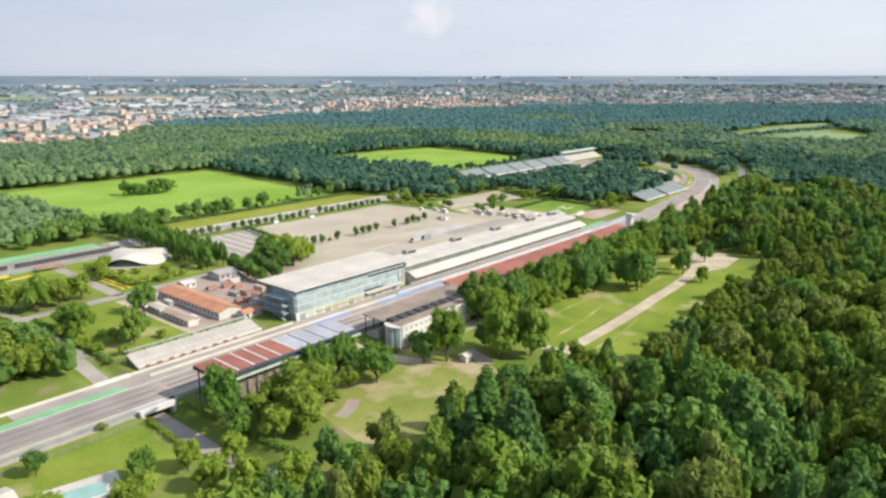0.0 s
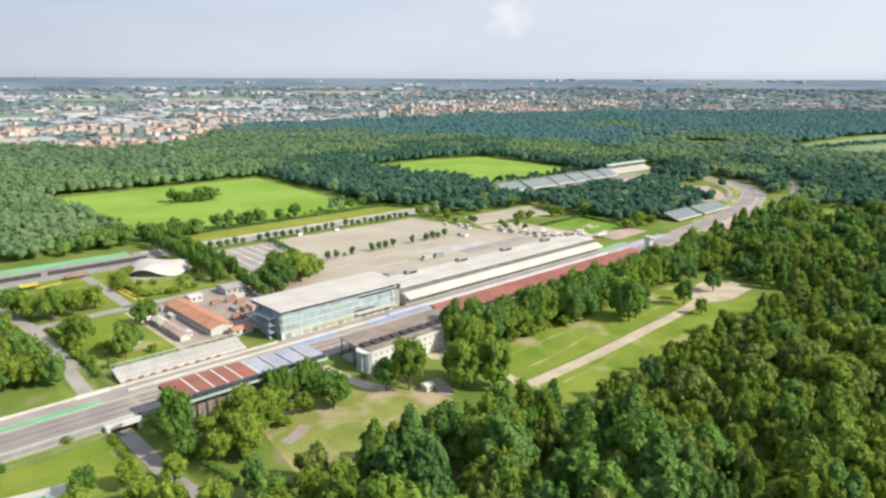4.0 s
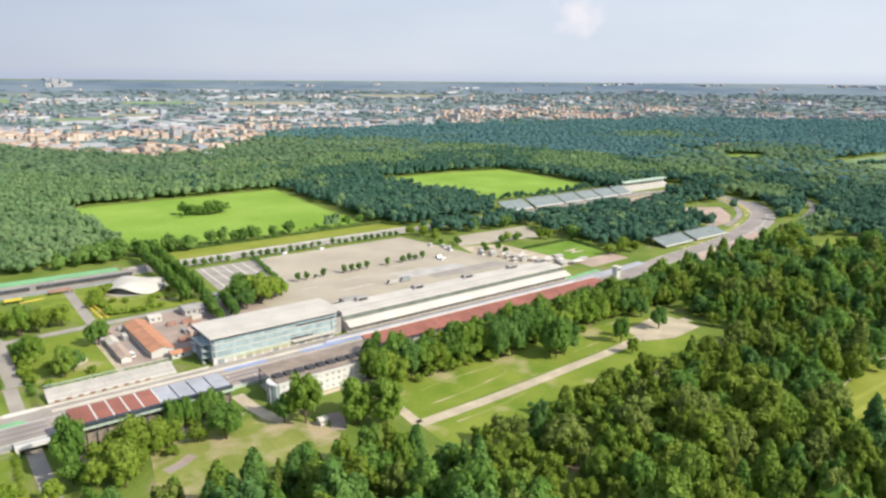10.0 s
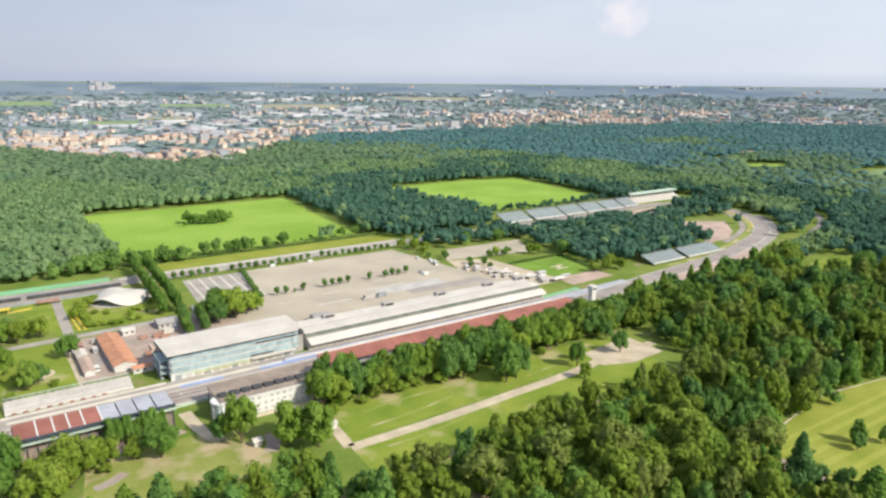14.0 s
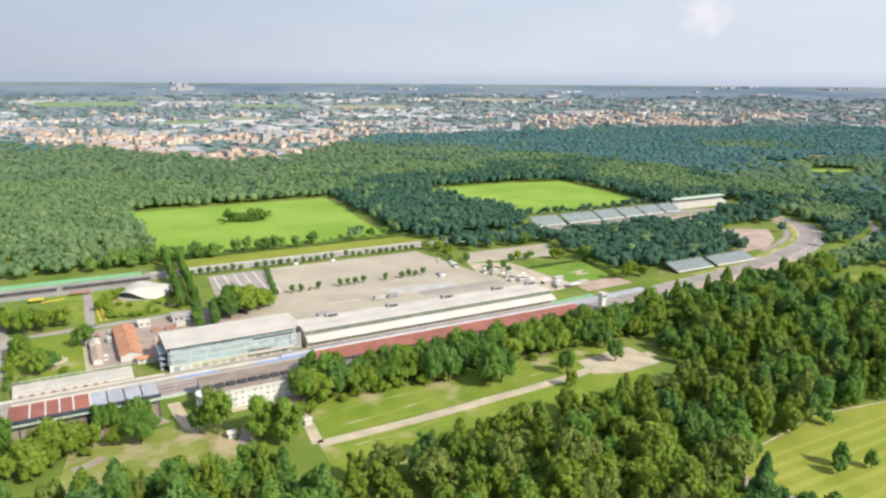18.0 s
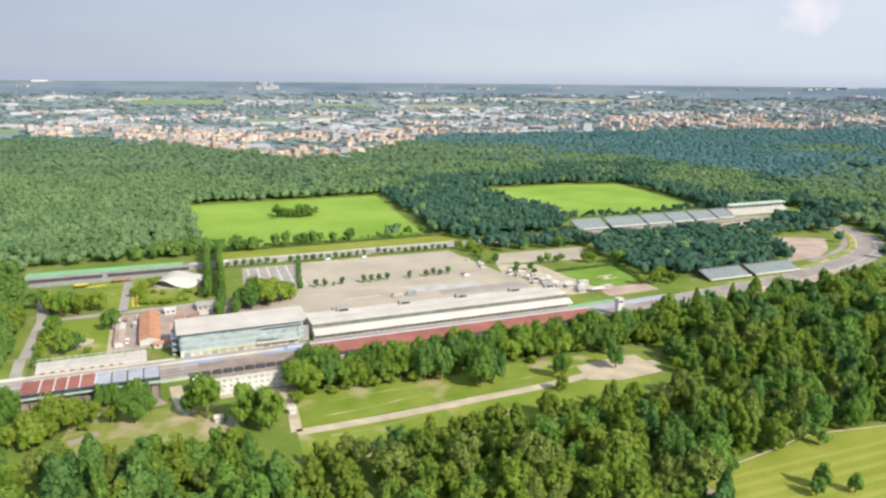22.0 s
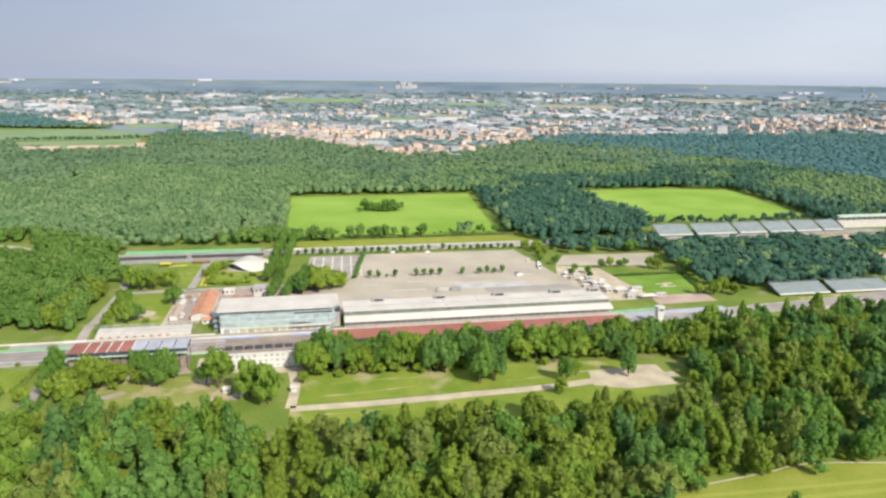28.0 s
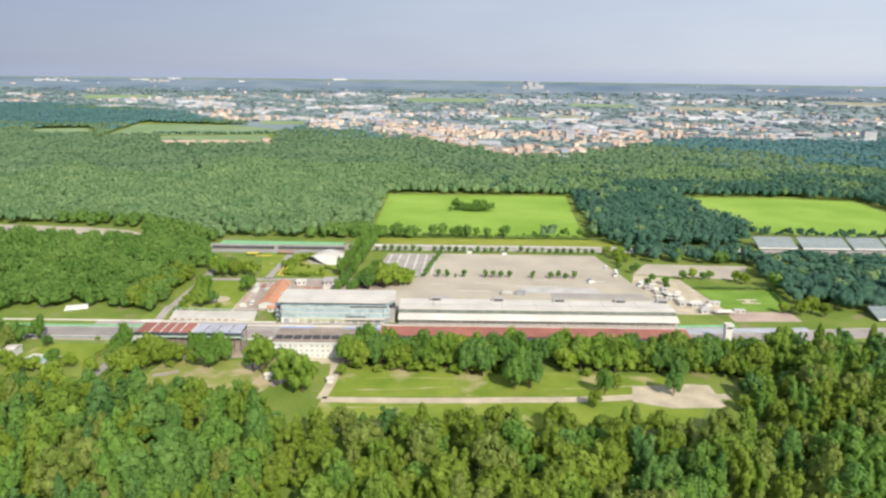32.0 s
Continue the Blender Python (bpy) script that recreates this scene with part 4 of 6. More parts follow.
    # beyond the paddock
    for x, y, r in ((303, 114, 3.4), (311, 116, 3.8), (319, 114, 3), (326, 117, 3.4), (343, 106, 4.2), (349, 102, 4), (284, 98, 3), (270, 98, 2.6), (266, 130, 3), (261, 158, 3.6), (276, 108, 2.6), (346, 30, 4), (356, 26, 5), (366, 30, 5.4), (372, 24, 4.4), (281, 86, 2.4), (262, 176, 4), (270, 168, 4), (257, 190, 4.4), (268, 184, 4.6), (272, 140, 2.8), (258, 145, 2.4)):
        tree("light" if r > 3.5 else "broad", x, y, r, "leafy tree beyond the paddock", "trees beyond the paddock")
    # hedgerow trees of the two meadows, and the clump in the first
    heads = [crown(1, 12, 260, 0.1, 210 + k) for k in range(6)]
    x = 36 + np.arange(30) * 7.2 + rng.uniform(-3.4, 3.4, 30)
    r = rng.choice([1.3, 1.9, 2.8, 4.4, 5.0], 30)
    woods("meadow_hedgerow", x, 262 + rng.uniform(-3, 5, 30), r, r * 2.3, heads, M["leaf"], "hedgerow trees beside the meadow", 0.5)
    x = 428 + np.arange(38) * 5.8 + rng.uniform(-2, 2, 38)
    r = rng.choice([2.4, 3.2, 4.2, 5.0], 38)
    woods("far_stand_hedgerow", x, np.interp(x, [428, 526, 650], [292, 279, 288]) + rng.uniform(-6, 2, 38), r, r * 2.0, heads, M["leaf_dark_shaded"], "dark hedgerow trees behind the far stands", 0.5)
    a, q = rng.uniform(0, math.tau, 26), rng.uniform(0, 1, 26) ** .5
    r = rng.uniform(3.0, 6.4, 26)
    woods("meadow_clump", 137 + 31 * q * np.cos(a), 405 + 10 * q * np.sin(a), r, r * rng.uniform(1.6, 2.7, 26), heads, M["leaf"], "clump of leafy trees on the meadow", 0.5)


def hedge(name, label, line, w, h, material):
    """A clipped hedge of leafy blocks."""
    t = thing(name, label, "hedge")
    for (ax, ay), (bx, by) in zip(line, line[1:]):
        n = max(1, int(math.hypot(bx - ax, by - ay) / (w * 1.1)))
        for k in range(n + 1):
            v, f = crown(1, 5, 60, 0.2, 300 + k % 5)
            ob = part("bush", raw("bush", v * (w * .75, w * .75, h * .6) + (0, 0, h * .45), f, material), None, t)
            ob.location = (ax + (bx - ax) * k / n, ay + (by - ay) * k / n, 0)
    return t


plant_trees()
hedge("paddock_hedge", "tall clipped hedge beside the paddock", [(104, 190), (97, 150), (91, 112)], 3.2, 4.0, M["leaf_dark"])
hedge("lawn_hedge", "dark clipped hedge round the square lawn", [(303, 87), (362, 88), (353, 34)], 2.2, 2.4, M["leaf_dark"])
hedge("lane_hedge", "clipped green hedge along the lane", [(-77.5, 16), (-77, 90)], 2.0, 2.0, M["leaf"])
hedge("belt_hedge", "low hedge beside the grass belt", [(50, 255), (270, 255)], 3.0, 2.0, M["leaf_dark"])
hedge("underpass_hedge", "clipped hedge beside the sunken lane", [(-79, -40), (-77, -70), (-74, -98)], 2.2, 2.4, M["leaf"])
hedge("underpass_hedge", "clipped hedge beside the sunken lane", [(-92, -42), (-94, -72)], 2.0, 2.0, M["leaf_light"])
# ---- far town ----
M["town_wall"] = mat("town_walls", (0.44, 0.37, 0.305), scale=0.004, fine=0.02, col2=(0.58, 0.50, 0.415), island=0.25, rough=0.9)
M["town_roof"] = mat("town_roofs", (0.38, 0.25, 0.185), scale=0.003, fine=0.02, col2=(0.49, 0.36, 0.28), island=0.2, rough=0.9)
# blue-grey wall and roof tones: distance haze painted into the town
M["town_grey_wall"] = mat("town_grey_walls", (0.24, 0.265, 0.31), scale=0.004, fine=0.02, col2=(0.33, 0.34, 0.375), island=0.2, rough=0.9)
M["town_slate"] = mat("town_haze_grey_roofs", (0.20, 0.225, 0.265), scale=0.003, fine=0.02, col2=(0.275, 0.28, 0.305), island=0.2, rough=0.9)
M["town_white"] = mat("town_halls", (0.31, 0.325, 0.35), scale=0.004, fine=0.02, col2=(0.47, 0.465, 0.46), island=0.3, rough=0.8)
M["town_block"] = mat("town_blocks", (0.46, 0.44, 0.42), scale=0.02, fine=0.1, vary=0.08, rough=0.8)
# ground, leaves and plain take haze into their base colours
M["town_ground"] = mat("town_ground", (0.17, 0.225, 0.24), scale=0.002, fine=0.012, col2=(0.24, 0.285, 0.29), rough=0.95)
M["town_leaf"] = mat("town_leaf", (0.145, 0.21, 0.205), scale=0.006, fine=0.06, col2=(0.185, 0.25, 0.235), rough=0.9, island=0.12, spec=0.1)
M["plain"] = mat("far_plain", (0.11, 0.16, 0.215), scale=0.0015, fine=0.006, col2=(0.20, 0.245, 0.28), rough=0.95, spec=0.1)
M["far_straw"] = mat("far_straw", (0.27, 0.27, 0.19), scale=0.004, fine=0.03, col2=(0.34, 0.32, 0.23), rough=0.95, spec=0.1)


def town_ground():
    """Streets and plots of the town, haze in their colour: a sheet just over the plain, from the wood's edge to the
    horizon.
    """
    az = np.linspace(-45, 95, 90)
    s = np.linspace(0, 1, 24)
    v = []
    for a in az:
        e = float(town_edge(a)) - 20
        for q in s:
            d = e + (4940 - e) * q
            x, y = EYE0[0] + d * math.sin(radians(a)), EYE0[1] + d * math.cos(radians(a))
            v.append((x, y, float(rise(x, y)) + 0.6))
    n = len(s)
    i = (np.arange(len(az) - 1)[:, None] * n + np.arange(n - 1)).ravel()
    f = np.stack([i, i + n, i + n + 1, i + 1], 1)
    f = f[:, ::-1]
    setting("ground_town", raw("ground_town", np.array(v), f, M["town_ground"], True), None, "distant streets and plots coloured blue-grey for haze")


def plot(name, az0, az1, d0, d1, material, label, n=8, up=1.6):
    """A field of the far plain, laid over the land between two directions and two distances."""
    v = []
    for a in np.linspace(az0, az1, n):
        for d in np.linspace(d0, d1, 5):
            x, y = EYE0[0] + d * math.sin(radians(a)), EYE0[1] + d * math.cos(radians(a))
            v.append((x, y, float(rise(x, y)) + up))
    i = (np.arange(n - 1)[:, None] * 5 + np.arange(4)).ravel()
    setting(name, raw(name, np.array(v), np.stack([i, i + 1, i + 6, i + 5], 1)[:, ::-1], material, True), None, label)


PLOTS = [(-1.5, 5, 3420, 3640, "far_field"), (19.5, 25.5, 3240, 3420, "far_straw"), (10, 14, 2700, 2830, "far_straw"), (6, 10, 2560, 2680, "far_field"), (-12.6, -9, 2260, 2420, "far_field"), (30, 36, 3700, 3880, "far_straw"), (12, 17, 3300, 3440, "far_field"), (-26, -21, 3500, 3700, "far_field"), (41, 46, 4000, 4160, "far_field"), (3, 7, 3900, 4080, "far_straw")]


def build_town():
    r = np.random.default_rng(11)
    sets = {k: Geo() for k in ("wall", "roof", "grey_wall", "slate", "white")}
    count = 15000
    az = r.uniform(-40, 90, count)
    u = r.uniform(0, 1, count) ** 1.1
    edge = town_edge(az)
    dist = edge + (4880 - edge) * u
    x, y = EYE0[0] + dist * np.sin(np.radians(az)), EYE0[1] + dist * np.cos(np.radians(az))
    z = rise(x, y)
    cluster = np.array([noise.noise((a / 300, b / 230, 3.1)) + 0.6 * noise.noise((a / 90, b / 70, 7.7)) for a, b in zip(x, y)])
    works = np.array([noise.noise((a / 480, b / 260, 21.3)) for a, b in zip(x, y)])
    deep = dist - edge
    old = ((az > -3) & (az < 22) & (deep < 620)) | ((az > -17) & (az < -6) & (deep < 520)) | ((az > 36) & (az < 56) & (deep < 700))
    lot = np.zeros(count, bool)
    for a0, a1, d0, d1, _ in PLOTS:
        lot |= (az > a0 - 0.2) & (az < a1 + 0.2) & (dist > d0 - 25) & (dist < d1 + 25)
    # the old quarters are packed, the newer ones looser, and the far plain has only scattered groups
    need = np.where(old, -0.22, np.where(dist < 3100, 0.06, np.where(dist < 3800, 0.2, 0.48)))
    for i in np.flatnonzero((cluster > need) & ~clear(x, y) & ~lot):
        big = r.random() < (0.03 if old[i] else 0.06 + 0.4 * (works[i] > 0.1))
        w, d, h = (r.uniform(35, 110), r.uniform(20, 45), r.uniform(7, 10)) if big else (r.uniform(10, 22), r.uniform(8, 12), r.choice([6, 7, 9, 10, 13, 17], p=[.27, .27, .2, .16, .07, .03]))
        a = r.choice([0.3, 0.3 + math.pi / 2]) + r.normal() * 0.12
        c, s = math.cos(a), math.sin(a)
        P = lambda px, py, pz: (x[i] + px * c - py * s, y[i] + px * s + py * c, z[i] + pz)
        ring = [(-w / 2, -d / 2), (w / 2, -d / 2), (w / 2, d / 2), (-w / 2, d / 2)]
        # the newer quarters draw half their houses in the haze-grey tones
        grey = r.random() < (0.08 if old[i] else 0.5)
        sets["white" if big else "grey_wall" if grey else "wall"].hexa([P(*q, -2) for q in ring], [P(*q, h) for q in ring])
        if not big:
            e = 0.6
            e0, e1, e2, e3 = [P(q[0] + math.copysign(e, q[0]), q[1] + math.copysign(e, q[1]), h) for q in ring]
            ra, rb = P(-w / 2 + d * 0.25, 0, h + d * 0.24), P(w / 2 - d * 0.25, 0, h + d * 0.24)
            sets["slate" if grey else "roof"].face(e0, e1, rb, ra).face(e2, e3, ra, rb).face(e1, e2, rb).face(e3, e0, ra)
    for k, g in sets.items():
        solo("town_" + k, g, M["town_" + k], {"wall": "pale warm plaster walls of a distant town", "roof": "terracotta roofs of a distant town", "grey_wall": "distant town walls with haze greyed into their colour", "slate": "distant town roofs with haze greyed into their colour", "white": "pale flat-roofed sheds of a distant town"}[k], "houses", "stuff")
    far = [crown(1, 1, 5, 0.22, 60 + k, True) for k in range(4)]
    n = 9500
    az = rng.uniform(-40, 88, n)
    edge = town_edge(az)
    dist = edge + (4150 - edge) * rng.uniform(0, 1, n) ** 0.9
    tx, ty = EYE0[0] + dist * np.sin(np.radians(az)), EYE0[1] + dist * np.cos(np.radians(az))
    green = np.array([noise.noise((a / 420, b / 250, 31.0)) for a, b in zip(tx, ty)])
    built = np.array([noise.noise((a / 300, b / 230, 3.1)) + 0.6 * noise.noise((a / 90, b / 70, 7.7)) for a, b in zip(tx, ty)])
    ok = ~clear(tx, ty) & ((green > 0.02) | (built < 0.0) | (rng.random(n) < 0.28))
    for a0, a1, d0, d1, _ in PLOTS:
        ok &= ~((az > a0 - 0.2) & (az < a1 + 0.2) & (dist > d0 - 20) & (dist < d1 + 20))
    woods("town_trees", tx[ok], ty[ok], rng.uniform(16, 28, ok.sum()), rng.uniform(6, 10, ok.sum()), far, M["town_leaf"], "trees between far houses with haze in the leaf colour", 0.4, True)
    # blue-grey sheet that paints the haze below the horizon
    plot("ground_far_plain", -45, 95, 3950, 5080, M["plain"], "horizon plain coloured blue-grey for haze", 90, 2.5)
    for k, (a0, a1, d0, d1, m) in enumerate(PLOTS):
        plot("ground_far_plot_" + str(k + 1), a0, a1, d0, d1, M[m], "distant field of the plain")


town_ground()
build_town()


def block_of_flats(x, y, w, d, h, floors, rz=15, label="pale block of flats on the horizon"):
    t = thing("apartment_block", label, "building", x, y, float(rise(x, y)), rz, "tower blocks of the town")
    part("wall", Geo().box(-w / 2, w / 2, -d / 2, d / 2, -2, h), M["town_block"], t)
    part("roof_edge", Geo().box(-w / 2 - 1, w / 2 + 1, -d / 2 - 1, d / 2 + 1, h, h + 1.5), M["town_grey_wall"], t)
    for k in range(floors):
        part("window_band", Geo().box(-w / 2 + 2, w / 2 - 2, -d / 2 - 0.3, -d / 2, (k + 0.3) * h / floors, (k + 0.75) * h / floors), M["town_slate"], t, "band of grey windows")


for x, y, w, h, n in ((586, 3930, 26, 26, 5), (622, 3950, 30, 46, 8), (660, 3940, 22, 38, 7), (690, 3968, 34, 24, 4), (640, 3930, 60, 18, 4)):
    block_of_flats(x, y, w, 24, h, n, 0, "tall pale hospital-like block on the horizon")
brg = random.Random(9)
for k in range(16):
    a = radians(brg.uniform(-26, 60))
    d = float(town_edge(math.degrees(a))) + brg.uniform(150, 900)
    block_of_flats(d * math.sin(a), -350 + d * math.cos(a), brg.uniform(18, 42), 14, brg.uniform(15, 25), 6, brg.choice([15, 105]), "pale block of flats in the town")
for x, y, w, d, rz in ((-545, 1172, 80, 14, 0), (-450, 1180, 60, 14, 5), (-375, 1182, 40, 14, -4), (-312, 1200, 24, 14, 0), (-325, 1240, 20, 16, 30), (1325, 520, 60, 14, -32), (1385, 482, 40, 12, -30), (1560, 430, 36, 14, -30), (-700, 1195, 26, 12, 10), (-90, 1380, 30, 14, -6), (60, 1080, 26, 16, 0)):
    t = thing("farmhouse", "long farm building with terracotta roof", "farmhouse", x, y, 0, rz, "farm buildings")
    part("wall", Geo().box(0, w, 0, d, -1, 6), M["town_wall"], t)
    part("roof_slope", Geo().hexa([(-1, -1, 6), (w + 1, -1, 6), (w + 1, d / 2, 9.6), (-1, d / 2, 9.6)], [(-1, -1, 6.4), (w + 1, -1, 6.4), (w + 1, d / 2, 10), (-1, d / 2, 10)]), M["town_roof"], t)
    part("roof_slope", Geo().hexa([(-1, d / 2, 9.6), (w + 1, d / 2, 9.6), (w + 1, d + 1, 6), (-1, d + 1, 6)], [(-1, d / 2, 10), (w + 1, d / 2, 10), (w + 1, d + 1, 6.4), (-1, d + 1, 6.4)]), M["town_roof"], t)
    for k in range(int(w / 8)):
        part("window", Geo().box(3 + k * 8, 5 + k * 8, -0.1, 0, 2, 4), M["town_slate"], t)
# ---- buildings along the straight ----
M["glass"] = mat("pale_glass", (0.335, 0.425, 0.435), rough=0.12, scale=0.3, vary=0.18, rnd=0.12, spec=0.6)
M["dark_glass"] = mat("dark_glass", (0.05, 0.06, 0.07), rough=0.12, scale=0.3, vary=0.3, spec=0.6)
M["olive_glass"] = mat("grey_green_glass", (0.17, 0.19, 0.165), rough=0.2, scale=0.3, vary=0.25, rnd=0.1, spec=0.5)
M["roof_white"] = mat("white_roof", (0.55, 0.515, 0.46), scale=0.08, fine=0.6, vary=0.10, rough=0.7)
M["roof_grey"] = mat("grey_roof", (0.36, 0.34, 0.32), scale=0.1, fine=0.8, vary=0.15, rough=0.8)
M["terrace"] = mat("terrace_felt", (0.25, 0.245, 0.20), scale=0.12, fine=0.8, vary=0.18, rough=0.85)
M["roof_brown"] = mat("brown_roof", (0.27, 0.22, 0.18), scale=0.12, fine=0.8, vary=0.2, rough=0.85)
M["roof_blue"] = mat("blue_grey_roof", (0.38, 0.39, 0.43), scale=0.1, fine=0.6, vary=0.15, rough=0.6)
M["orange_tile"] = mat("orange_tiles", (0.48, 0.235, 0.14), scale=0.15, fine=1.5, vary=0.2, rough=0.85)
M["seat_grey"] = mat("grey_seats", (0.24, 0.28, 0.285), scale=0.2, fine=1.5, vary=0.12, rough=0.6, rnd=0.06)
M["seat_white"] = mat("white_seats", (0.48, 0.455, 0.42), scale=0.2, fine=1.5, vary=0.12, rough=0.6, rnd=0.06)
M["yellow"] = mat("yellow_paint", (0.55, 0.43, 0.05), scale=0.2, vary=0.15)
M["pale_yellow"] = mat("pale_yellow_paint", (0.52, 0.48, 0.24), scale=0.2, vary=0.12)
M["plaster"] = mat("white_plaster", (0.55, 0.535, 0.50), scale=0.12, fine=1.2, vary=0.08, rough=0.85)
M["window_grey"] = mat("grey_window", (0.40, 0.395, 0.39), rough=0.25, scale=0.4, vary=0.25, rnd=0.3, spec=0.5)
M["pale_green"] = mat("pale_green_paint", (0.42, 0.52, 0.42), scale=0.2, vary=0.12)


def glass_tower():
    """The long glass building with its overhanging white roof and rounded end."""
    t = thing("hospitality_building", "long glass-fronted building with overhanging white roof", "building")
    L0, D0 = 68.0, 25.0
    arc = [(L0 + 6 * math.sin(a), 9 - 9 * math.cos(a)) for a in np.linspace(0.25, math.pi / 2, 5)]
    ring = [(0, 0), (L0, 0)] + arc + [(L0 + 6, D0), (0, D0)]
    part("core", Geo().prism([(x * 0.99 + 0.3, 0.5 + y * 0.96) for x, y in ring], 0, 14), M["grey"], t, "grey inner floors behind the glass")
    for z in (3.4, 6.9, 10.3, 13.5):
        part("floor_slab", Geo().prism([(x, y - (0.35 if y < 12 else 0)) for x, y in ring], z, z + 0.4), M["roof_white"], t, "pale floor edge")
    pane = Geo().box(0.06, 2.94, -0.12, 0.1, 0.1, 3.0).mesh("pane", M["glass"])
    for fl, z in enumerate((3.85, 7.25, 10.6)):
        for k in range(22):
            if fl == 2 and k > 14:
                continue
            p = part("pane", pane, None, t)
            p.location = (0.9 + k * 3.02, 0, z)
        for k in range(8):
            p = part("pane", pane, None, t)
            p.matrix_local = pose(0, 24.4 - 3.02 * k, z, 0, 0, -90)
        for (ax, ay), (bx, by) in zip([(L0, 0)] + arc, arc):
            p = part("pane", pane, None, t)
            d = math.hypot(bx - ax, by - ay)
            p.matrix_local = pose(ax, ay, z, 0, 0, math.degrees(math.atan2(by - ay, bx - ax))) @ Matrix.Diagonal((d / 3.0, 1, 1, 1))
    # dark boxes set proud of the front draw the shade inside recesses
    part("balcony_shade_band", Geo().box(46, 70, -0.2, 0.3, 10.8, 11.7), M["dark_glass"], t, "dark band painting the shade of a recessed balcony")
    part("balcony_rail", Geo().box(46, 71, -0.6, -0.45, 11.9, 13.2), M["glass"], t, "pale glass balcony front")
    part("balcony_shade_band", Geo().box(43, 56, -0.3, 0.2, 4.0, 4.9), M["dark"], t, "dark band painting the shaded slot of a lower terrace")
    part("terrace", Geo().box(43, 69, -3.2, -0.4, 3.3, 3.6), M["roof_white"], t, "white terrace slab")
    roof = [(-1.5, -2.2), (L0 + 2, -2.2)] + [(x * 1.01, y - 1) for x, y in arc[2:]] + [(L0 + 6.5, D0 + 1), (-1.5, D0 + 1)]
    # dark slab puts the shadow under the roof edge into colour
    part("roof_soffit", Geo().prism([(x * 0.995, y + 0.2) for x, y in roof], 14.0, 14.35), M["dark"], t, "dark shadow gap below the roof")
    part("roof", Geo().prism(roof, 14.4, 15.0), M["roof_white"], t, "flat white metal roof")
    for k in range(17):
        part("roof_seam", Geo().box(1 + k * 4.2, 1.14 + k * 4.2, -2.0, D0 + 0.8, 15.0, 15.03), M["roof_white"], t)
    part("base", Geo().box(0.2, L0, -0.35, 0.2, 0, 3.3), M["white"], t, "white ground floor wall")
    for k in range(13):
        part("shutter", Geo().box(2.2 + k * 5, 5.6 + k * 5, -0.5, -0.3, 0.1, 2.8), M["seat_white"] if k % 3 else M["grey"], t, "pale roller shutter")
    part("sponsor_band", Geo().box(4, 42, -0.75, -0.4, 2.6, 3.3), M["pale_green"], t, "pale green band over the doors")
    part("sponsor_band", Geo().box(12, 58, -1.2, -0.8, 1.8, 2.3), M["pale_yellow"], t, "pale yellow band over the doors")
    for k, z in enumerate((3.4, 6.9, 10.3)):
        part("stair_landing", Geo().box(-4.2, -0.1, 3, 20, z, z + 0.35), M["glass"], t, "pale glazed landing of the end stairs")
        part("stair_flight", Geo().hexa([(-3.8, 4, z - 3.2), (-2.2, 4, z - 3.2), (-2.2, 14, z), (-3.8, 14, z)], [(-3.8, 4, z - 2.9), (-2.2, 4, z - 2.9), (-2.2, 14, z + 0.3), (-3.8, 14, z + 0.3)]), M["grey"], t, "grey steel stair flight")
    for y in (3.2, 11, 19.6):
        part("stair_post", Geo().box(-4.1, -3.85, y, y + 0.25, 0, 10.4), M["grey"], t)
    part("stair_hood", Geo().box(-4.4, -0.5, 18, 25, 11, 13.6), M["red_gravel"], t, "reddish box above the end stairs")


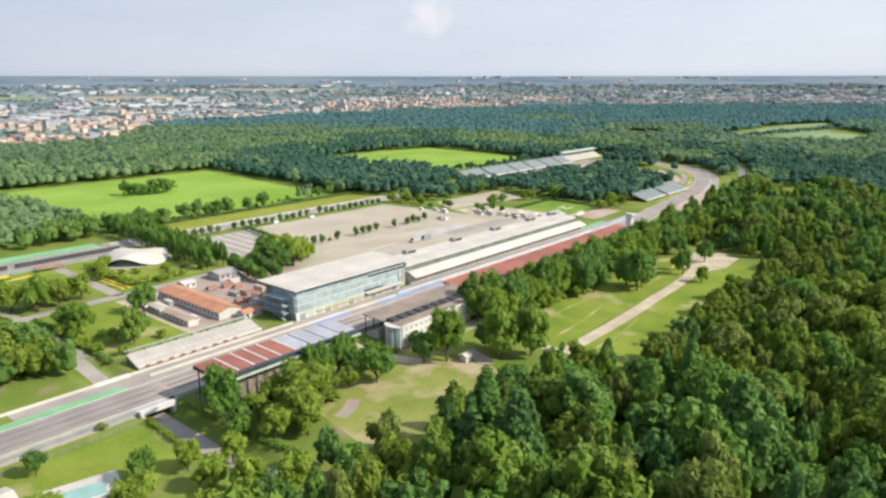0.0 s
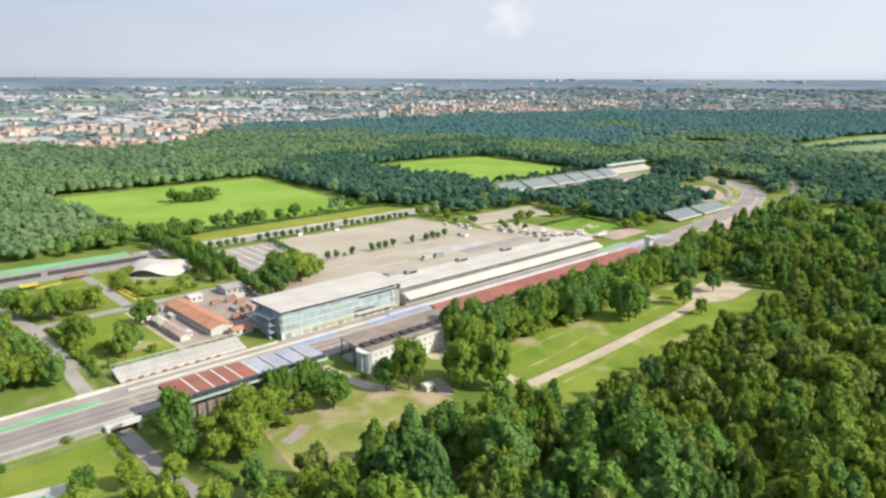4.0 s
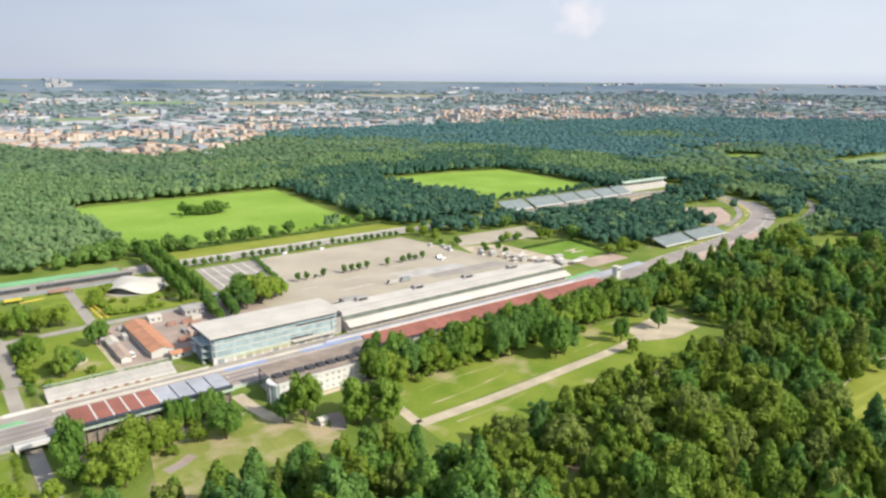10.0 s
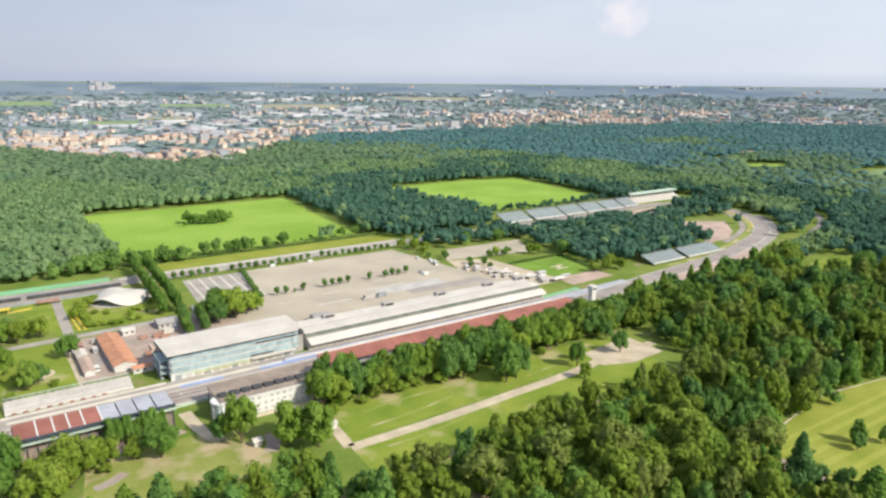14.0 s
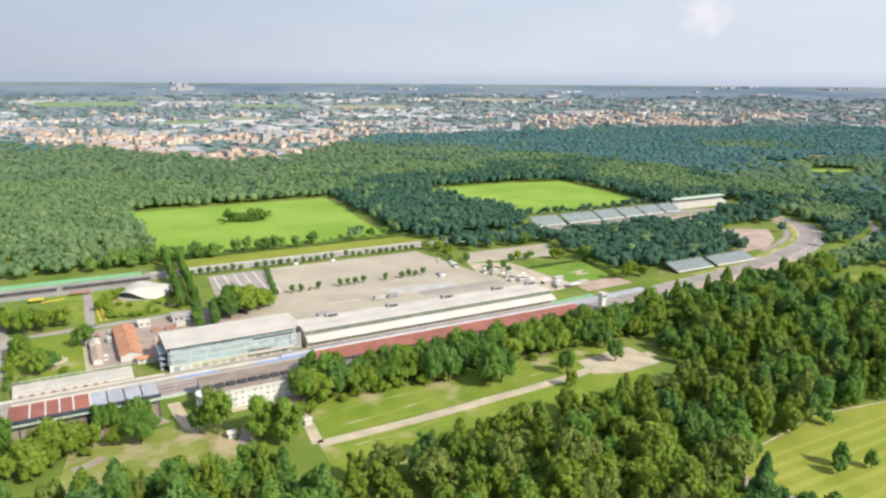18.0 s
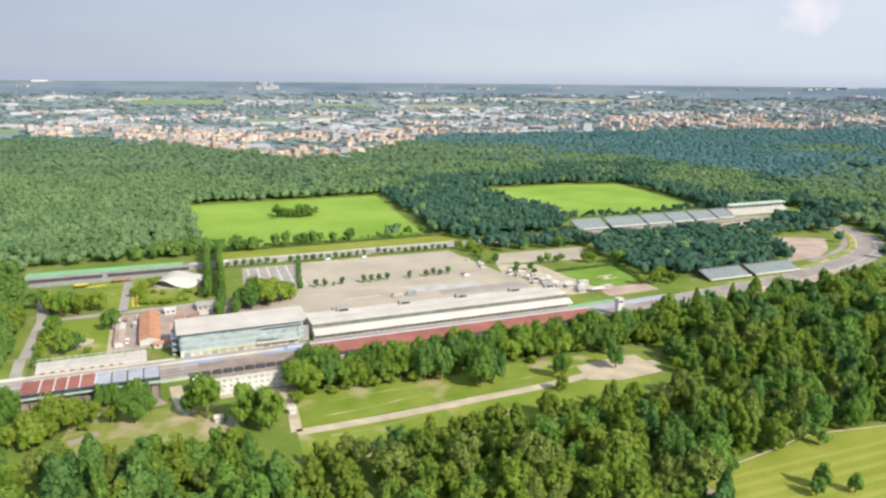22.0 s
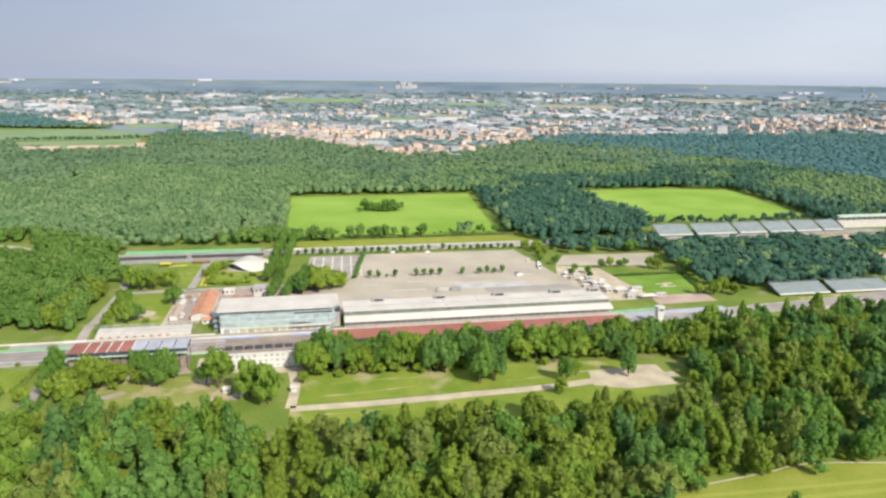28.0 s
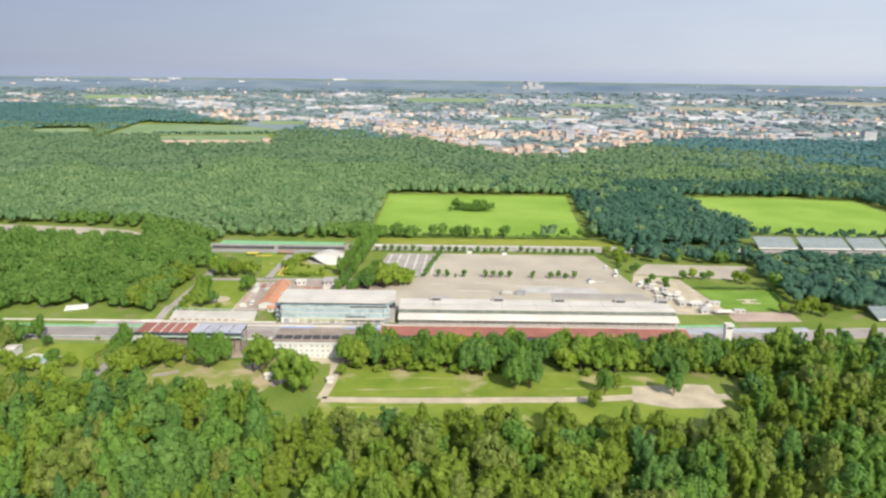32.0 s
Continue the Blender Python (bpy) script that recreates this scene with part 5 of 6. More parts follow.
def pit_building():
    t = thing("pit_building", "long low white pit building with flat roof", "building", 78, 0)
    W = 184.0
    part("body", Geo().box(0, W, 0.6, 25, 0, 6.2), M["plaster"], t, "white ground floor")
    door = Geo().box(0.2, 4.4, -0.1, 0.3, 0.1, 3.4).mesh("garage_door", M["seat_white"])
    pier = Geo().box(-0.2, 0.2, -0.3, 0.6, 0, 4.2).mesh("pier", M["white"])
    for k in range(40):
        p = part("garage_door", door, None, t)
        p.location = (k * 4.6, 0.3, 0)
        q = part("pier", pier, None, t)
        q.location = (k * 4.6, 0.3, 0)
    for k in range(8):
        a, b = k * 23.1 - 0.4, k * 23.1 + 22.55
        part("canopy", Geo().hexa([(a, -3.4, 3.9), (b, -3.4, 3.9), (b, 2.4, 6.2), (a, 2.4, 6.2)], [(a, -3.4, 4.3), (b, -3.4, 4.3), (b, 2.4, 6.7), (a, 2.4, 6.7)]), M["roof_white"], t, "pale sloping canopy over the garages")
    part("terrace_floor", Geo().box(-0.3, W + 0.3, 2.3, 6, 6.2, 6.3), M["terrace"], t, "olive-grey terrace floor")
    pane = Geo().box(0.05, 3.95, -0.05, 0.05, 0, 2.2).mesh("terrace_pane", M["olive_glass"])
    for k in range(46):
        p = part("terrace_pane", pane, None, t)
        p.location = (k * 4, 5, 6.3)
    part("upper_floor", Geo().box(0, W, 5.2, 25, 6.2, 8.5), M["plaster"], t, "white upper floor")
    for k in range(8):
        part("roof", Geo().box(k * 23.1 - 0.5, k * 23.1 + 22.4, 5.6, 26.5, 8.5, 9.1), M["roof_white"], t, "flat white roof bay")
    part("roof_gutter", Geo().box(-0.5, W + 0.5, 13.6, 14.2, 9.1, 9.22), M["roof_grey"], t, "grey roof gutter")
    for x in (20, 63, 105, 147, 176):
        part("roof_unit", Geo().box(x, x + 8, 22, 26, 9.1, 11.3), M["roof_grey"], t, "grey rooftop stair box")
        part("unit_louvre", Geo().box(x + 1, x + 7, 21.8, 22, 9.4, 10.8), M["dark"], t, "dark louvre")
    part("stair_tower", Geo().box(-8, -3, 2, 12, 0, 12), M["roof_grey"], t, "grey stair tower beside the pits")
    part("stair_tower_cap", Geo().box(-8.4, -2.6, 1.6, 6, 10.2, 12.4), M["dark"], t, "dark cap of the stair tower")


def stand_frame(t, xs, y, z0, z1, name="column"):
    me = Geo().box(-0.18, 0.18, -0.18, 0.18, 0, 1).mesh(name, M["dark"])
    for x in xs:
        p = part(name, me, None, t)
        p.matrix_local = pose(x, y, z0) @ Matrix.Diagonal((1, 1, z1 - z0, 1))


def red_stand():
    t = thing("covered_grandstand", "long grandstand under a rusty red roof", "grandstand", 69, -42)
    W, D = 188.0, 13.0
    n = 30
    w = W / n
    panel = Geo().hexa([(0.06, 0, 7.6), (w - 0.06, 0, 7.6), (w - 0.06, D, 9.0), (0.06, D, 9.0)], [(0.06, 0, 7.85), (w - 0.06, 0, 7.85), (w - 0.06, D, 9.25), (0.06, D, 9.25)]).mesh("roof_panel", M["red_roof"])
    for k in range(n):
        p = part("roof_panel", panel, None, t)
        p.location = (k * w, 0, 0)
    part("roof_deck", Geo().hexa([(0, 0.2, 7.3), (W, 0.2, 7.3), (W, D - 0.2, 8.7), (0, D - 0.2, 8.7)], [(0, 0.2, 7.55), (W, 0.2, 7.55), (W, D - 0.2, 8.95), (0, D - 0.2, 8.95)]), M["dark"], t, "dark roof deck under the panels")
    part("roof_edge", Geo().box(-0.2, W + 0.2, D - 0.1, D + 0.3, 8.7, 9.6), M["white"], t, "white front edge of the roof")
    stand_frame(t, np.linspace(1, W - 1, 32), 0.6, 0, 7.5)
    stand_frame(t, np.linspace(1, W - 1, 16), D - 1.5, 0, 8.6)
    for k in range(8):
        y = D - 1 - k * 1.35
        part("tier", Geo().box(0.5, W - 0.5, y - 1.35, y, 0, 0.8 + k * 0.55), M["concrete"], t, "concrete seating tier")
    part("back_wall", Geo().box(0, W, -0.25, 0.1, 0, 4.6), M["grey"], t, "grey rear wall")
    for k in range(24):
        part("rear_opening", Geo().box(3 + k * 7.7, 7.4 + k * 7.7, -0.35, -0.2, 1.2, 3.8), M["dark"], t, "dark rear opening")


def mixed_stand():
    """The grandstand whose roof is red with white seams and then blue-grey."""
    t = thing("roofed_grandstand", "grandstand with a red and blue-grey panel roof", "grandstand", -73, -52.5)
    W, D = 62.0, 15.0
    x, cuts = 0.0, [8.5, 6.2, 5.6, 5.6, 6.8, 7.2, 7.2, 7.5, 7.4]
    for k, w in enumerate(cuts):
        red = k < 5
        g = Geo().hexa([(x + .3, 0, 11.6), (x + w - .3, 0, 11.6), (x + w - .3, D, 11.9), (x + .3, D, 11.9)], [(x + .3, 0, 12.0), (x + w - .3, 0, 12.0), (x + w - .3, D, 12.3), (x + .3, D, 12.3)])
        part("roof_panel", g, M["red_roof"] if red else M["roof_blue"], t, "dark red roof panel" if red else "blue-grey roof panel")
        if red:
            part("roof_seam", Geo().hexa([(x + w - .32, 0, 11.8), (x + w + .32, 0, 11.8), (x + w + .32, D, 12.1), (x + w - .32, D, 12.1)], [(x + w - .32, 0, 12.1), (x + w + .32, 0, 12.1), (x + w + .32, D, 12.4), (x + w - .32, D, 12.4)]), M["white"], t, "white seam between roof panels")
        x += w
    part("roof_deck", Geo().box(0, W, 0.2, D - 0.2, 11.1, 11.55), M["dark"], t, "dark underside of the roof")
    part("roof_edge", Geo().box(-0.3, W + 0.3, -1.6, 0, 10.6, 11.9), M["dark_glass"], t, "dark glazed rear edge of the roof")
    stand_frame(t, np.linspace(0.5, W - 0.5, 17), 0.4, 0, 11.2)
    stand_frame(t, np.linspace(0.5, W - 0.5, 9), D - 3, 0, 11.2)
    for k in range(10):
        y = D - 0.5 - k * 1.35
        part("tier", Geo().box(0.5, W - 0.5, y - 1.35, y, 0, 1.0 + k * 0.72), M["roof_brown"], t, "concrete seating tier")
    for k in range(16):
        a, b = 0.5 + k * 3.81, 4.31 + k * 3.81
        part("brace", Geo().tube((a, 0.2, 0.3), (b, 0.2, 7.6), 0.12, n=4), M["grey"], t, "steel cross brace")
    part("rear_screen", Geo().box(0, W, 0.9, 1.1, 0, 3.2), M["roof_brown"], t, "rusty brown rear screen")
    part("floor_beam", Geo().box(-0.5, W + 0.5, -2.6, -1.9, 9.9, 10.5), M["pale_green"], t, "pale green rear rail")


def white_block():
    """White three-storey building with the brown roof of the old central stand behind it."""
    t = thing("white_office_building", "white three-storey building with many windows", "building", 5, -60)
    W, D = 48.0, 9.0
    part("wall", Geo().box(3, W, 0, D, 0, 9.0), M["white"], t, "white plaster walls")
    part("roof_slab", Geo().box(2.4, W + 0.5, -0.2, D, 9.0, 9.2), M["roof_brown"], t, "brown flat roof")
    part("parapet", Geo().box(2.4, W + 0.5, -0.5, -0.1, 8.8, 9.7), M["white"], t, "white roof edge")
    win = Geo().box(0, 1.4, -0.06, 0.05, 0, 1.1).mesh("window", M["window_grey"])
    sill = Geo().box(-0.1, 1.8, -0.2, 0.02, -0.15, 0).mesh("sill", M["white"])
    for z in (1.2, 4.1, 7.0):
        for k in range(14):
            p = part("window", win, None, t)
            p.location = (4.4 + k * 3.1, 0, z)
            q = part("sill", sill, None, p)
    for k in range(3):
        for z in (1.2, 4.1, 7.0):
            p = part("window", win, None, t)
            p.matrix_local = pose(W, 1.5 + k * 2.6, z, 0, 0, 90)
    arc = [(3 - 3.4 * math.sin(a), 4.5 - 4.5 * math.cos(a)) for a in np.linspace(0, math.pi, 9)]
    part("rounded_end", Geo().prism(arc + [(3, 9)], 0, 8.6), M["glass"], t, "rounded glass end")
    part("rounded_roof", Geo().prism([(x * 1.04 - 0.3, y * 1.08 - 0.4) for x, y in arc] + [(3, 9.3)], 8.6, 9.2), M["white"], t, "white rim of the rounded end")
    for a, b in arc[1:8:2]:
        part("mullion", Geo().box(a - 0.15, a + 0.15, b - 0.15, b + 0.15, 0, 8.6), M["white"], t)
    s = thing("central_grandstand", "old grandstand with brown roof and dark openings", "grandstand", 8, -51)
    part("roof", Geo().hexa([(0, 0, 8.4), (61, 0, 8.4), (61, 15, 9.0), (0, 15, 9.0)], [(0, 0, 8.8), (61, 0, 8.8), (61, 15, 9.4), (0, 15, 9.4)]), M["roof_brown"], s, "weathered brown roof")
    box = Geo().box(0, 4.2, -2.6, 1.4, 8.9, 10.2).mesh("roof_hatch", M["dark"])
    for k in range(11):
        p = part("roof_hatch", box, None, s, "dark raised roof hatch")
        p.location = (1 + k * 5.5, 0, 0)
    for k in range(7):
        part("tier", Geo().box(0.5, 60.5, 13.4 - k * 1.3, 14.7 - k * 1.3, 0, 0.8 + k * 0.6), M["concrete"], s, "concrete seating tier")
    part("rear_wall", Geo().box(45, 61, -0.2, 0.1, 0, 8.4), M["plaster"], s, "pale rear wall")
    stand_frame(s, np.linspace(0.5, 60.5, 14), 13.5, 0, 9)


def open_stand(name, label, x0, y0, W, D, z0, z1, rows, material, frame_h=0.0, aisles=4):
    """Open seating that climbs away from the track: rows, aisles and a scaffold behind."""
    t = thing(name, label, "grandstand", x0, y0)
    dy, dz = D / rows, (z1 - z0) / rows
    for k in range(rows):
        part("seating_step", Geo().box(0, W, k * dy, (k + 1) * dy - 0.08, z0 + k * dz - 0.1, z0 + (k + 1) * dz), material, t)
    part("deck", Geo().hexa([(0, 0, z0 - 0.6), (W, 0, z0 - 0.6), (W, D, z1 - 0.8), (0, D, z1 - 0.8)], [(0, 0, z0 - 0.12), (W, 0, z0 - 0.12), (W, D, z1 - 0.25), (0, D, z1 - 0.25)]), M["grey"], t, "grey deck under the seats")
    for k in range(aisles):
        a = W * (k + 0.5) / aisles
        part("aisle", Geo().hexa([(a - .5, 0, z0), (a + .5, 0, z0), (a + .5, D, z1), (a - .5, D, z1)], [(a - .5, 0, z0 + .35), (a + .5, 0, z0 + .35), (a + .5, D, z1 + .25), (a - .5, D, z1 + .25)]), M["grey"], t, "grey stepped aisle")
    stand_frame(t, np.linspace(0.4, W - 0.4, max(3, int(W / 6))), D - 0.3, 0, z1 + 1.1, "post")
    stand_frame(t, np.linspace(0.4, W - 0.4, max(3, int(W / 6))), 0.3, 0, z0, "post")
    part("rear_rail", Geo().box(0, W, D - 0.1, D + 0.05, z1 + 0.9, z1 + 1.1), M["grey"], t, "steel rear handrail")
    part("front_rail", Geo().box(0, W, -0.3, -0.15, z0 - 0.3, z0 + 0.9), M["white"], t, "pale front barrier")
    return t


def white_tower():
    t = thing("timing_tower", "slim white tower beside the straight", "tower", 284.5, -26.3)
    part("shaft", Geo().box(-2, 2, -2, 2, 0, 11), M["white"], t, "white rendered shaft")
    part("cabin", Geo().box(-2.3, 2.3, -2.3, 2.3, 8.2, 12), M["white"], t, "white cabin")
    part("cabin_window", Geo().box(-1.8, 1.8, -2.4, -2.2, 9.6, 10.8), M["dark_glass"], t, "dark window")
    part("cap", Geo().box(-2.6, 2.6, -2.6, 2.6, 12, 12.3), M["roof_white"], t)
    part("stairs", Geo().hexa([(2.2, -2, 0), (9, -5, 0), (9, -3.5, 0), (2.2, -.5, 0)], [(2.2, -2, 5), (9, -5, 0.4), (9, -3.5, 0.4), (2.2, -.5, 5)]), M["concrete"], t, "pale outer stairs")


glass_tower()
pit_building()
red_stand()
mixed_stand()
white_block()
white_tower()
WHITE_STAND = open_stand("white_grandstand", "low open grandstand with white seat rows and red front boards", -74, 0.8, 56, 9, 0.9, 4.0, 8, M["seat_white"], aisles=0)
for k in range(23):
    part("front_board", Geo().box(0.2 + k * 2.42, 2.3 + k * 2.42, -0.5, -0.32, 0.5, 1.5), M["rust_red" if k % 2 and k < 18 else "roof_white"], WHITE_STAND, "dull red front board" if k % 2 and k < 18 else "")
for k in range(19):
    a = 1.5 + k * 2.95
    part("stair", Geo().hexa([(a, 0, 0.95), (a + .7, 0, 0.95), (a + .7, 9, 4.0), (a, 9, 4.0)], [(a, 0, 1.2), (a + .7, 0, 1.2), (a + .7, 9, 4.25), (a, 9, 4.25)]), M["concrete"], WHITE_STAND, "pale stair between seat blocks")
for k in range(15):
    a = 0.4 + k * 3.94
    part("scaffold_brace", Geo().tube((a, 9.0, 0.2), (a + 3.5, 10.6, 4.8), 0.09, n=4), M["pale_green"], WHITE_STAND, "pale green scaffold brace")
    part("scaffold_post", Geo().tube((a, 10.6, 0), (a, 10.6, 5.0), 0.09, n=4), M["pale_green"], WHITE_STAND, "pale green scaffold post")
part("scaffold_rail", Geo().box(0, 56, 10.5, 10.7, 4.9, 5.1), M["pale_green"], WHITE_STAND, "pale green scaffold rail")
for x, w in ((404, 43), (452, 50)):
    tagged(open_stand("grey_grandstand", "open scaffold grandstand with grey seats", x, 15, w, 15, 1.6, 6.6, 11, M["seat_grey"], aisles=3), group="grandstands in the curve")
for x, w in ((412, 38), (455, 46), (504, 32), (539, 30), (572, 30), (605, 24)):
    tagged(open_stand("grey_grandstand", "open scaffold grandstand with grey seats", x, 221, w, 19, 1.5, 8.8, 12, M["seat_grey"], aisles=3), group="grandstands in the curve")


def green_stand():
    t = thing("green_roofed_grandstand", "pale grandstand with a thin green roof", "grandstand", 640, 234)
    for k in range(8):
        part("tier", Geo().box(0, 92, k * 1.6, k * 1.6 + 1.6, 0, 1.2 + k * 0.7), M["seat_white"], t, "white seating tier")
    part("roof", Geo().hexa([(0, 7, 10.5), (92, 7, 10.5), (92, 15, 11.5), (0, 15, 11.5)], [(0, 7, 10.9), (92, 7, 10.9), (92, 15, 11.9), (0, 15, 11.9)]), M["pale_green"], t, "pale green roof")
    part("rear_wall", Geo().box(0, 92, 13, 13.4, 0, 10), M["plaster"], t, "white rear wall")
    stand_frame(t, np.linspace(0.5, 91.5, 14), 12.6, 6, 11)


green_stand()
# ---- barriers, walls, marks ----
def barrier(name, label, x0, x1, y, h, material, w=0.35, step=6.0, cat="barrier", rail=None):
    """A wall of equal blocks along the straight."""
    t = thing(name, label, cat, x0, y)
    n = max(1, int(round((x1 - x0) / step)))
    s = (x1 - x0) / n
    me = Geo().box(0.03, s - 0.03, -w / 2, w / 2, 0, h).mesh("block", material)
    for k in range(n):
        p = part("block", me, None, t)
        p.location = (k * s, 0, 0.05)
    if rail:
        part("top_rail", Geo().box(0, x1 - x0, -w / 2 - 0.03, w / 2 + 0.03, h + 0.05, h + 0.3), rail, t)
    return t


def fence(name, label, line, h, step=4.0):
    """Posts with wires along a line of places."""
    t = thing(name, label, "fence")
    post = Geo().box(-0.06, 0.06, -0.06, 0.06, 0, h).mesh("post", M["grey"])
    for (ax, ay), (bx, by) in zip(line, line[1:]):
        n = max(1, int(math.hypot(bx - ax, by - ay) / step))
        for k in range(n):
            p = part("post", post, None, t)
            p.location = (ax + (bx - ax) * k / n, ay + (by - ay) * k / n, 0)
        for z in np.linspace(0.4, h - 0.1, 5):
            part("wire", Geo().tube((ax, ay, z), (bx, by, z), 0.035, n=3), M["grey"], t)
    return t


barrier("pit_exit_wall", "white concrete wall beside the pit exit", -420, -3, -1.8, 1.0, M["roof_white"], 0.5, 9)
barrier("pit_wall", "blue and white painted pit wall", 60, 262, -6.8, 1.2, M["roof_white"], 0.5, 7, rail=M["blue_paint"])
barrier("pit_wall", "white concrete pit wall", -74, 58, -8.0, 1.0, M["roof_white"], 0.5, 7)
barrier("trackside_barrier", "steel barrier on the edge of the straight", -420, -92, -33.5, 1.4, M["grey"], 0.3, 8, rail=M["concrete"])
barrier("trackside_barrier", "pale steel barrier on the edge of the straight", -78, 66, -33.2, 1.2, M["pale_green"], 0.3, 8, rail=M["concrete"])
barrier("back_straight_wall", "dark barrier wall along the old circuit", -110, -52, 200, 2.6, M["dark"], 0.6, 6, rail=M["grey"])
barrier("back_straight_wall", "dark barrier wall along the old circuit", -48, 14, 200, 2.6, M["dark"], 0.6, 6, rail=M["grey"])
barrier("old_circuit_wall", "low grey wall beside the old circuit", -110, 14, 186, 1.6, M["grey"], 0.5, 6)
barrier("back_straight_rail", "pale steel rail along the back straight", 16, 275, 219, 1.0, M["concrete"], 0.3, 8)
fence("catch_fence", "tall wire fence behind the white stand", [(-76, 11.5), (-18, 11.5)], 4.6, 3.0)
fence("catch_fence", "tall wire fence along the track", [(-150, -36.2), (-92, -36.2)], 3.4, 4.0)
fence("lawn_fence", "wire fence round the corner lawn", [(-135, -42), (-93, -42)], 2.0, 4.0)


def mark(name, poly, material, label, z=0.14):
    return setting(name, Geo().prism(poly, z - 0.03, z), material, label)


patch("ground_outer_verge", [(-420, -32.6), (-93, -32.6), (-93, -29.6), (-420, -29.6)], M["dry"], "thin yellowing verge beside the track", 0.11)
patch("pavement_outer_strip", [(-420, -36), (-93, -36), (-93, -32.6), (-420, -32.6)], M["paddock"], "pale concrete strip below the barrier", 0.10)
for k in range(26):
    x = -60 + k * 12
    mark("trim_grid_box", [(x, -25 + 5 * (k % 2)), (x + 0.4, -25 + 5 * (k % 2)), (x + 0.4, -22 + 5 * (k % 2)), (x, -22 + 5 * (k % 2))], M["white"], "white painted grid mark")
for k, (y, w) in enumerate(((-25.2, 1.5), (-20.4, 2.2), (-16.4, 1.2))):
    for j, (a, b) in enumerate(((-420, -78), (-74, 64), (70, 300))):
        patch("road_rubber_line_" + str(k * 3 + j + 1), [(a, y - w / 2), (b, y - w / 2), (b, y + w / 2), (a, y + w / 2)], M["rubber"], "darker rubbered line of the straight", 0.125)
setting("trim_track_edge_outer", strip(TRACK, 8.3, -7.9, 0.02, 0.13), M["white"], "white line along the track edge")
setting("trim_track_edge_inner", strip(TRACK, -7.9, 8.3, 0.02, 0.13), M["white"], "white line along the track edge")
setting("trim_kerb", strip(TRACK[56:80], 9.6, -8.4, 0.0, 0.18), M["yellow"], "yellow painted kerb inside the curve")
setting("ground_inner_verge", strip(TRACK[34:80], 14.5, -9.7, -0.3, 0.07), M["dry"], "mown grass verge inside the curve")
patch("pavement_pit_apron", [(-76, -13), (66, -13), (66, -28), (-76, -28)], M["apron"], "worn pinkish start area of the straight", 0.115)
patch("pavement_back_straight", [(15, 203), (276, 203), (276, 219), (15, 219)], M["road"], "pale worn asphalt of the back straight", 0.12)
patch("pavement_blue_box", [(2, -11.5), (24, -11.5), (24, -6), (2, -6)], M["blue_paint"], "blue painted pit lane surface", 0.13)
patch("pavement_blue_box_b", [(44, -11.5), (66, -11.5), (66, -5), (44, -5)], M["blue_paint"], "blue painted pit lane surface", 0.13)
patch("pavement_green_strip_b", [(262, -1), (302, 1.5), (302, 6.5), (262, 3)], M["green_paint"], "green painted strip beyond the pits", 0.13)
patch("pavement_pit_wall_line", [(60, -11.0), (262, -11.0), (262, -7.6), (60, -7.6)], M["blue_paint"], "blue painted line along the pit wall", 0.135)
patch("pavement_blue_strip", [(256, -11), (348, -6), (348, 2), (262, -3)], M["roof_blue"], "blue-grey painted strip beyond the pits", 0.12)
for k in range(6):
    x = 57 + k * 8
    setting("trim_bay_line", strip([(x, 130 - k * 2.2), (x + 3, 186)], 0.75, 0.75, 0.0, 0.1), M["roof_white"], "white painted bay line")
for k, (x, y, w) in enumerate(((100, 188, 40), (150, 187.5, 18), (132, 96, 14), (180, 106, 12), (164, 88, 34), (222, 104, 16), (96, 92, 12), (118, 74, 26))):
    mark("trim_paddock_line", [(x, y), (x + w, y), (x + w, y + 1.4), (x, y + 1.4)], M["roof_white"], "pale painted paddock marking", 0.08)
patch("pavement_paddock_slab", [(168, 72), (228, 72), (226, 86), (168, 86)], M["concrete"], "pale concrete slab in the paddock", 0.08)
patch("pavement_paddock_patch", [(188, 60), (262, 58), (258, 72), (188, 72)], M["road"], "darker repaired asphalt", 0.07)


# ---- underpass ----
def underpass():
    t = thing("underpass_portal", "white concrete portal under the track", "bridge", -85, -34)
    part("deck", Geo().box(-6.3, 6.3, -0.4, 33.4, -0.6, 0.06), M["concrete"], t, "concrete deck over the lane")
    for y in (0, 33):
        part("lintel", Geo().box(-6.4, 6.4, y - 1.6, y + 0.4, -0.6, 0.9), M["white"], t, "white concrete lintel")
        for x in (-6, 5):
            part("pier", Geo().box(x, x + 1.1, y - 1.7, y + 0.5, -3.8, -0.6), M["white"], t, "white concrete pier")
    part("side_wall", Geo().box(-6.2, -5.4, 0, 33, -3.8, -0.1), M["concrete"], t, "concrete side wall")
    part("side_wall", Geo().box(5.4, 6.2, 0, 33, -3.8, -0.1), M["concrete"], t, "concrete side wall")
    g = Geo()
    ys = np.linspace(-118, 31, 50)
    for a, b in zip(ys, ys[1:]):
        za, zb = float(rise(-85, a)) + 0.06, float(rise(-85, b)) + 0.06
        g.hexa([(-88, a, za - .3), (-82, a, za - .3), (-82, b, zb - .3), (-88, b, zb - .3)], [(-88, a, za), (-82, a, za), (-82, b, zb), (-88, b, zb)])
    setting("road_underpass", g, M["road"], "narrow asphalt lane dipping under the track")
    setting("road_forest_lane", strip([(-85, -117), (-84, -150), (-74, -190)], 3, 3, -0.3, 0.06), M["road"], "narrow asphalt lane into the wood")


underpass()


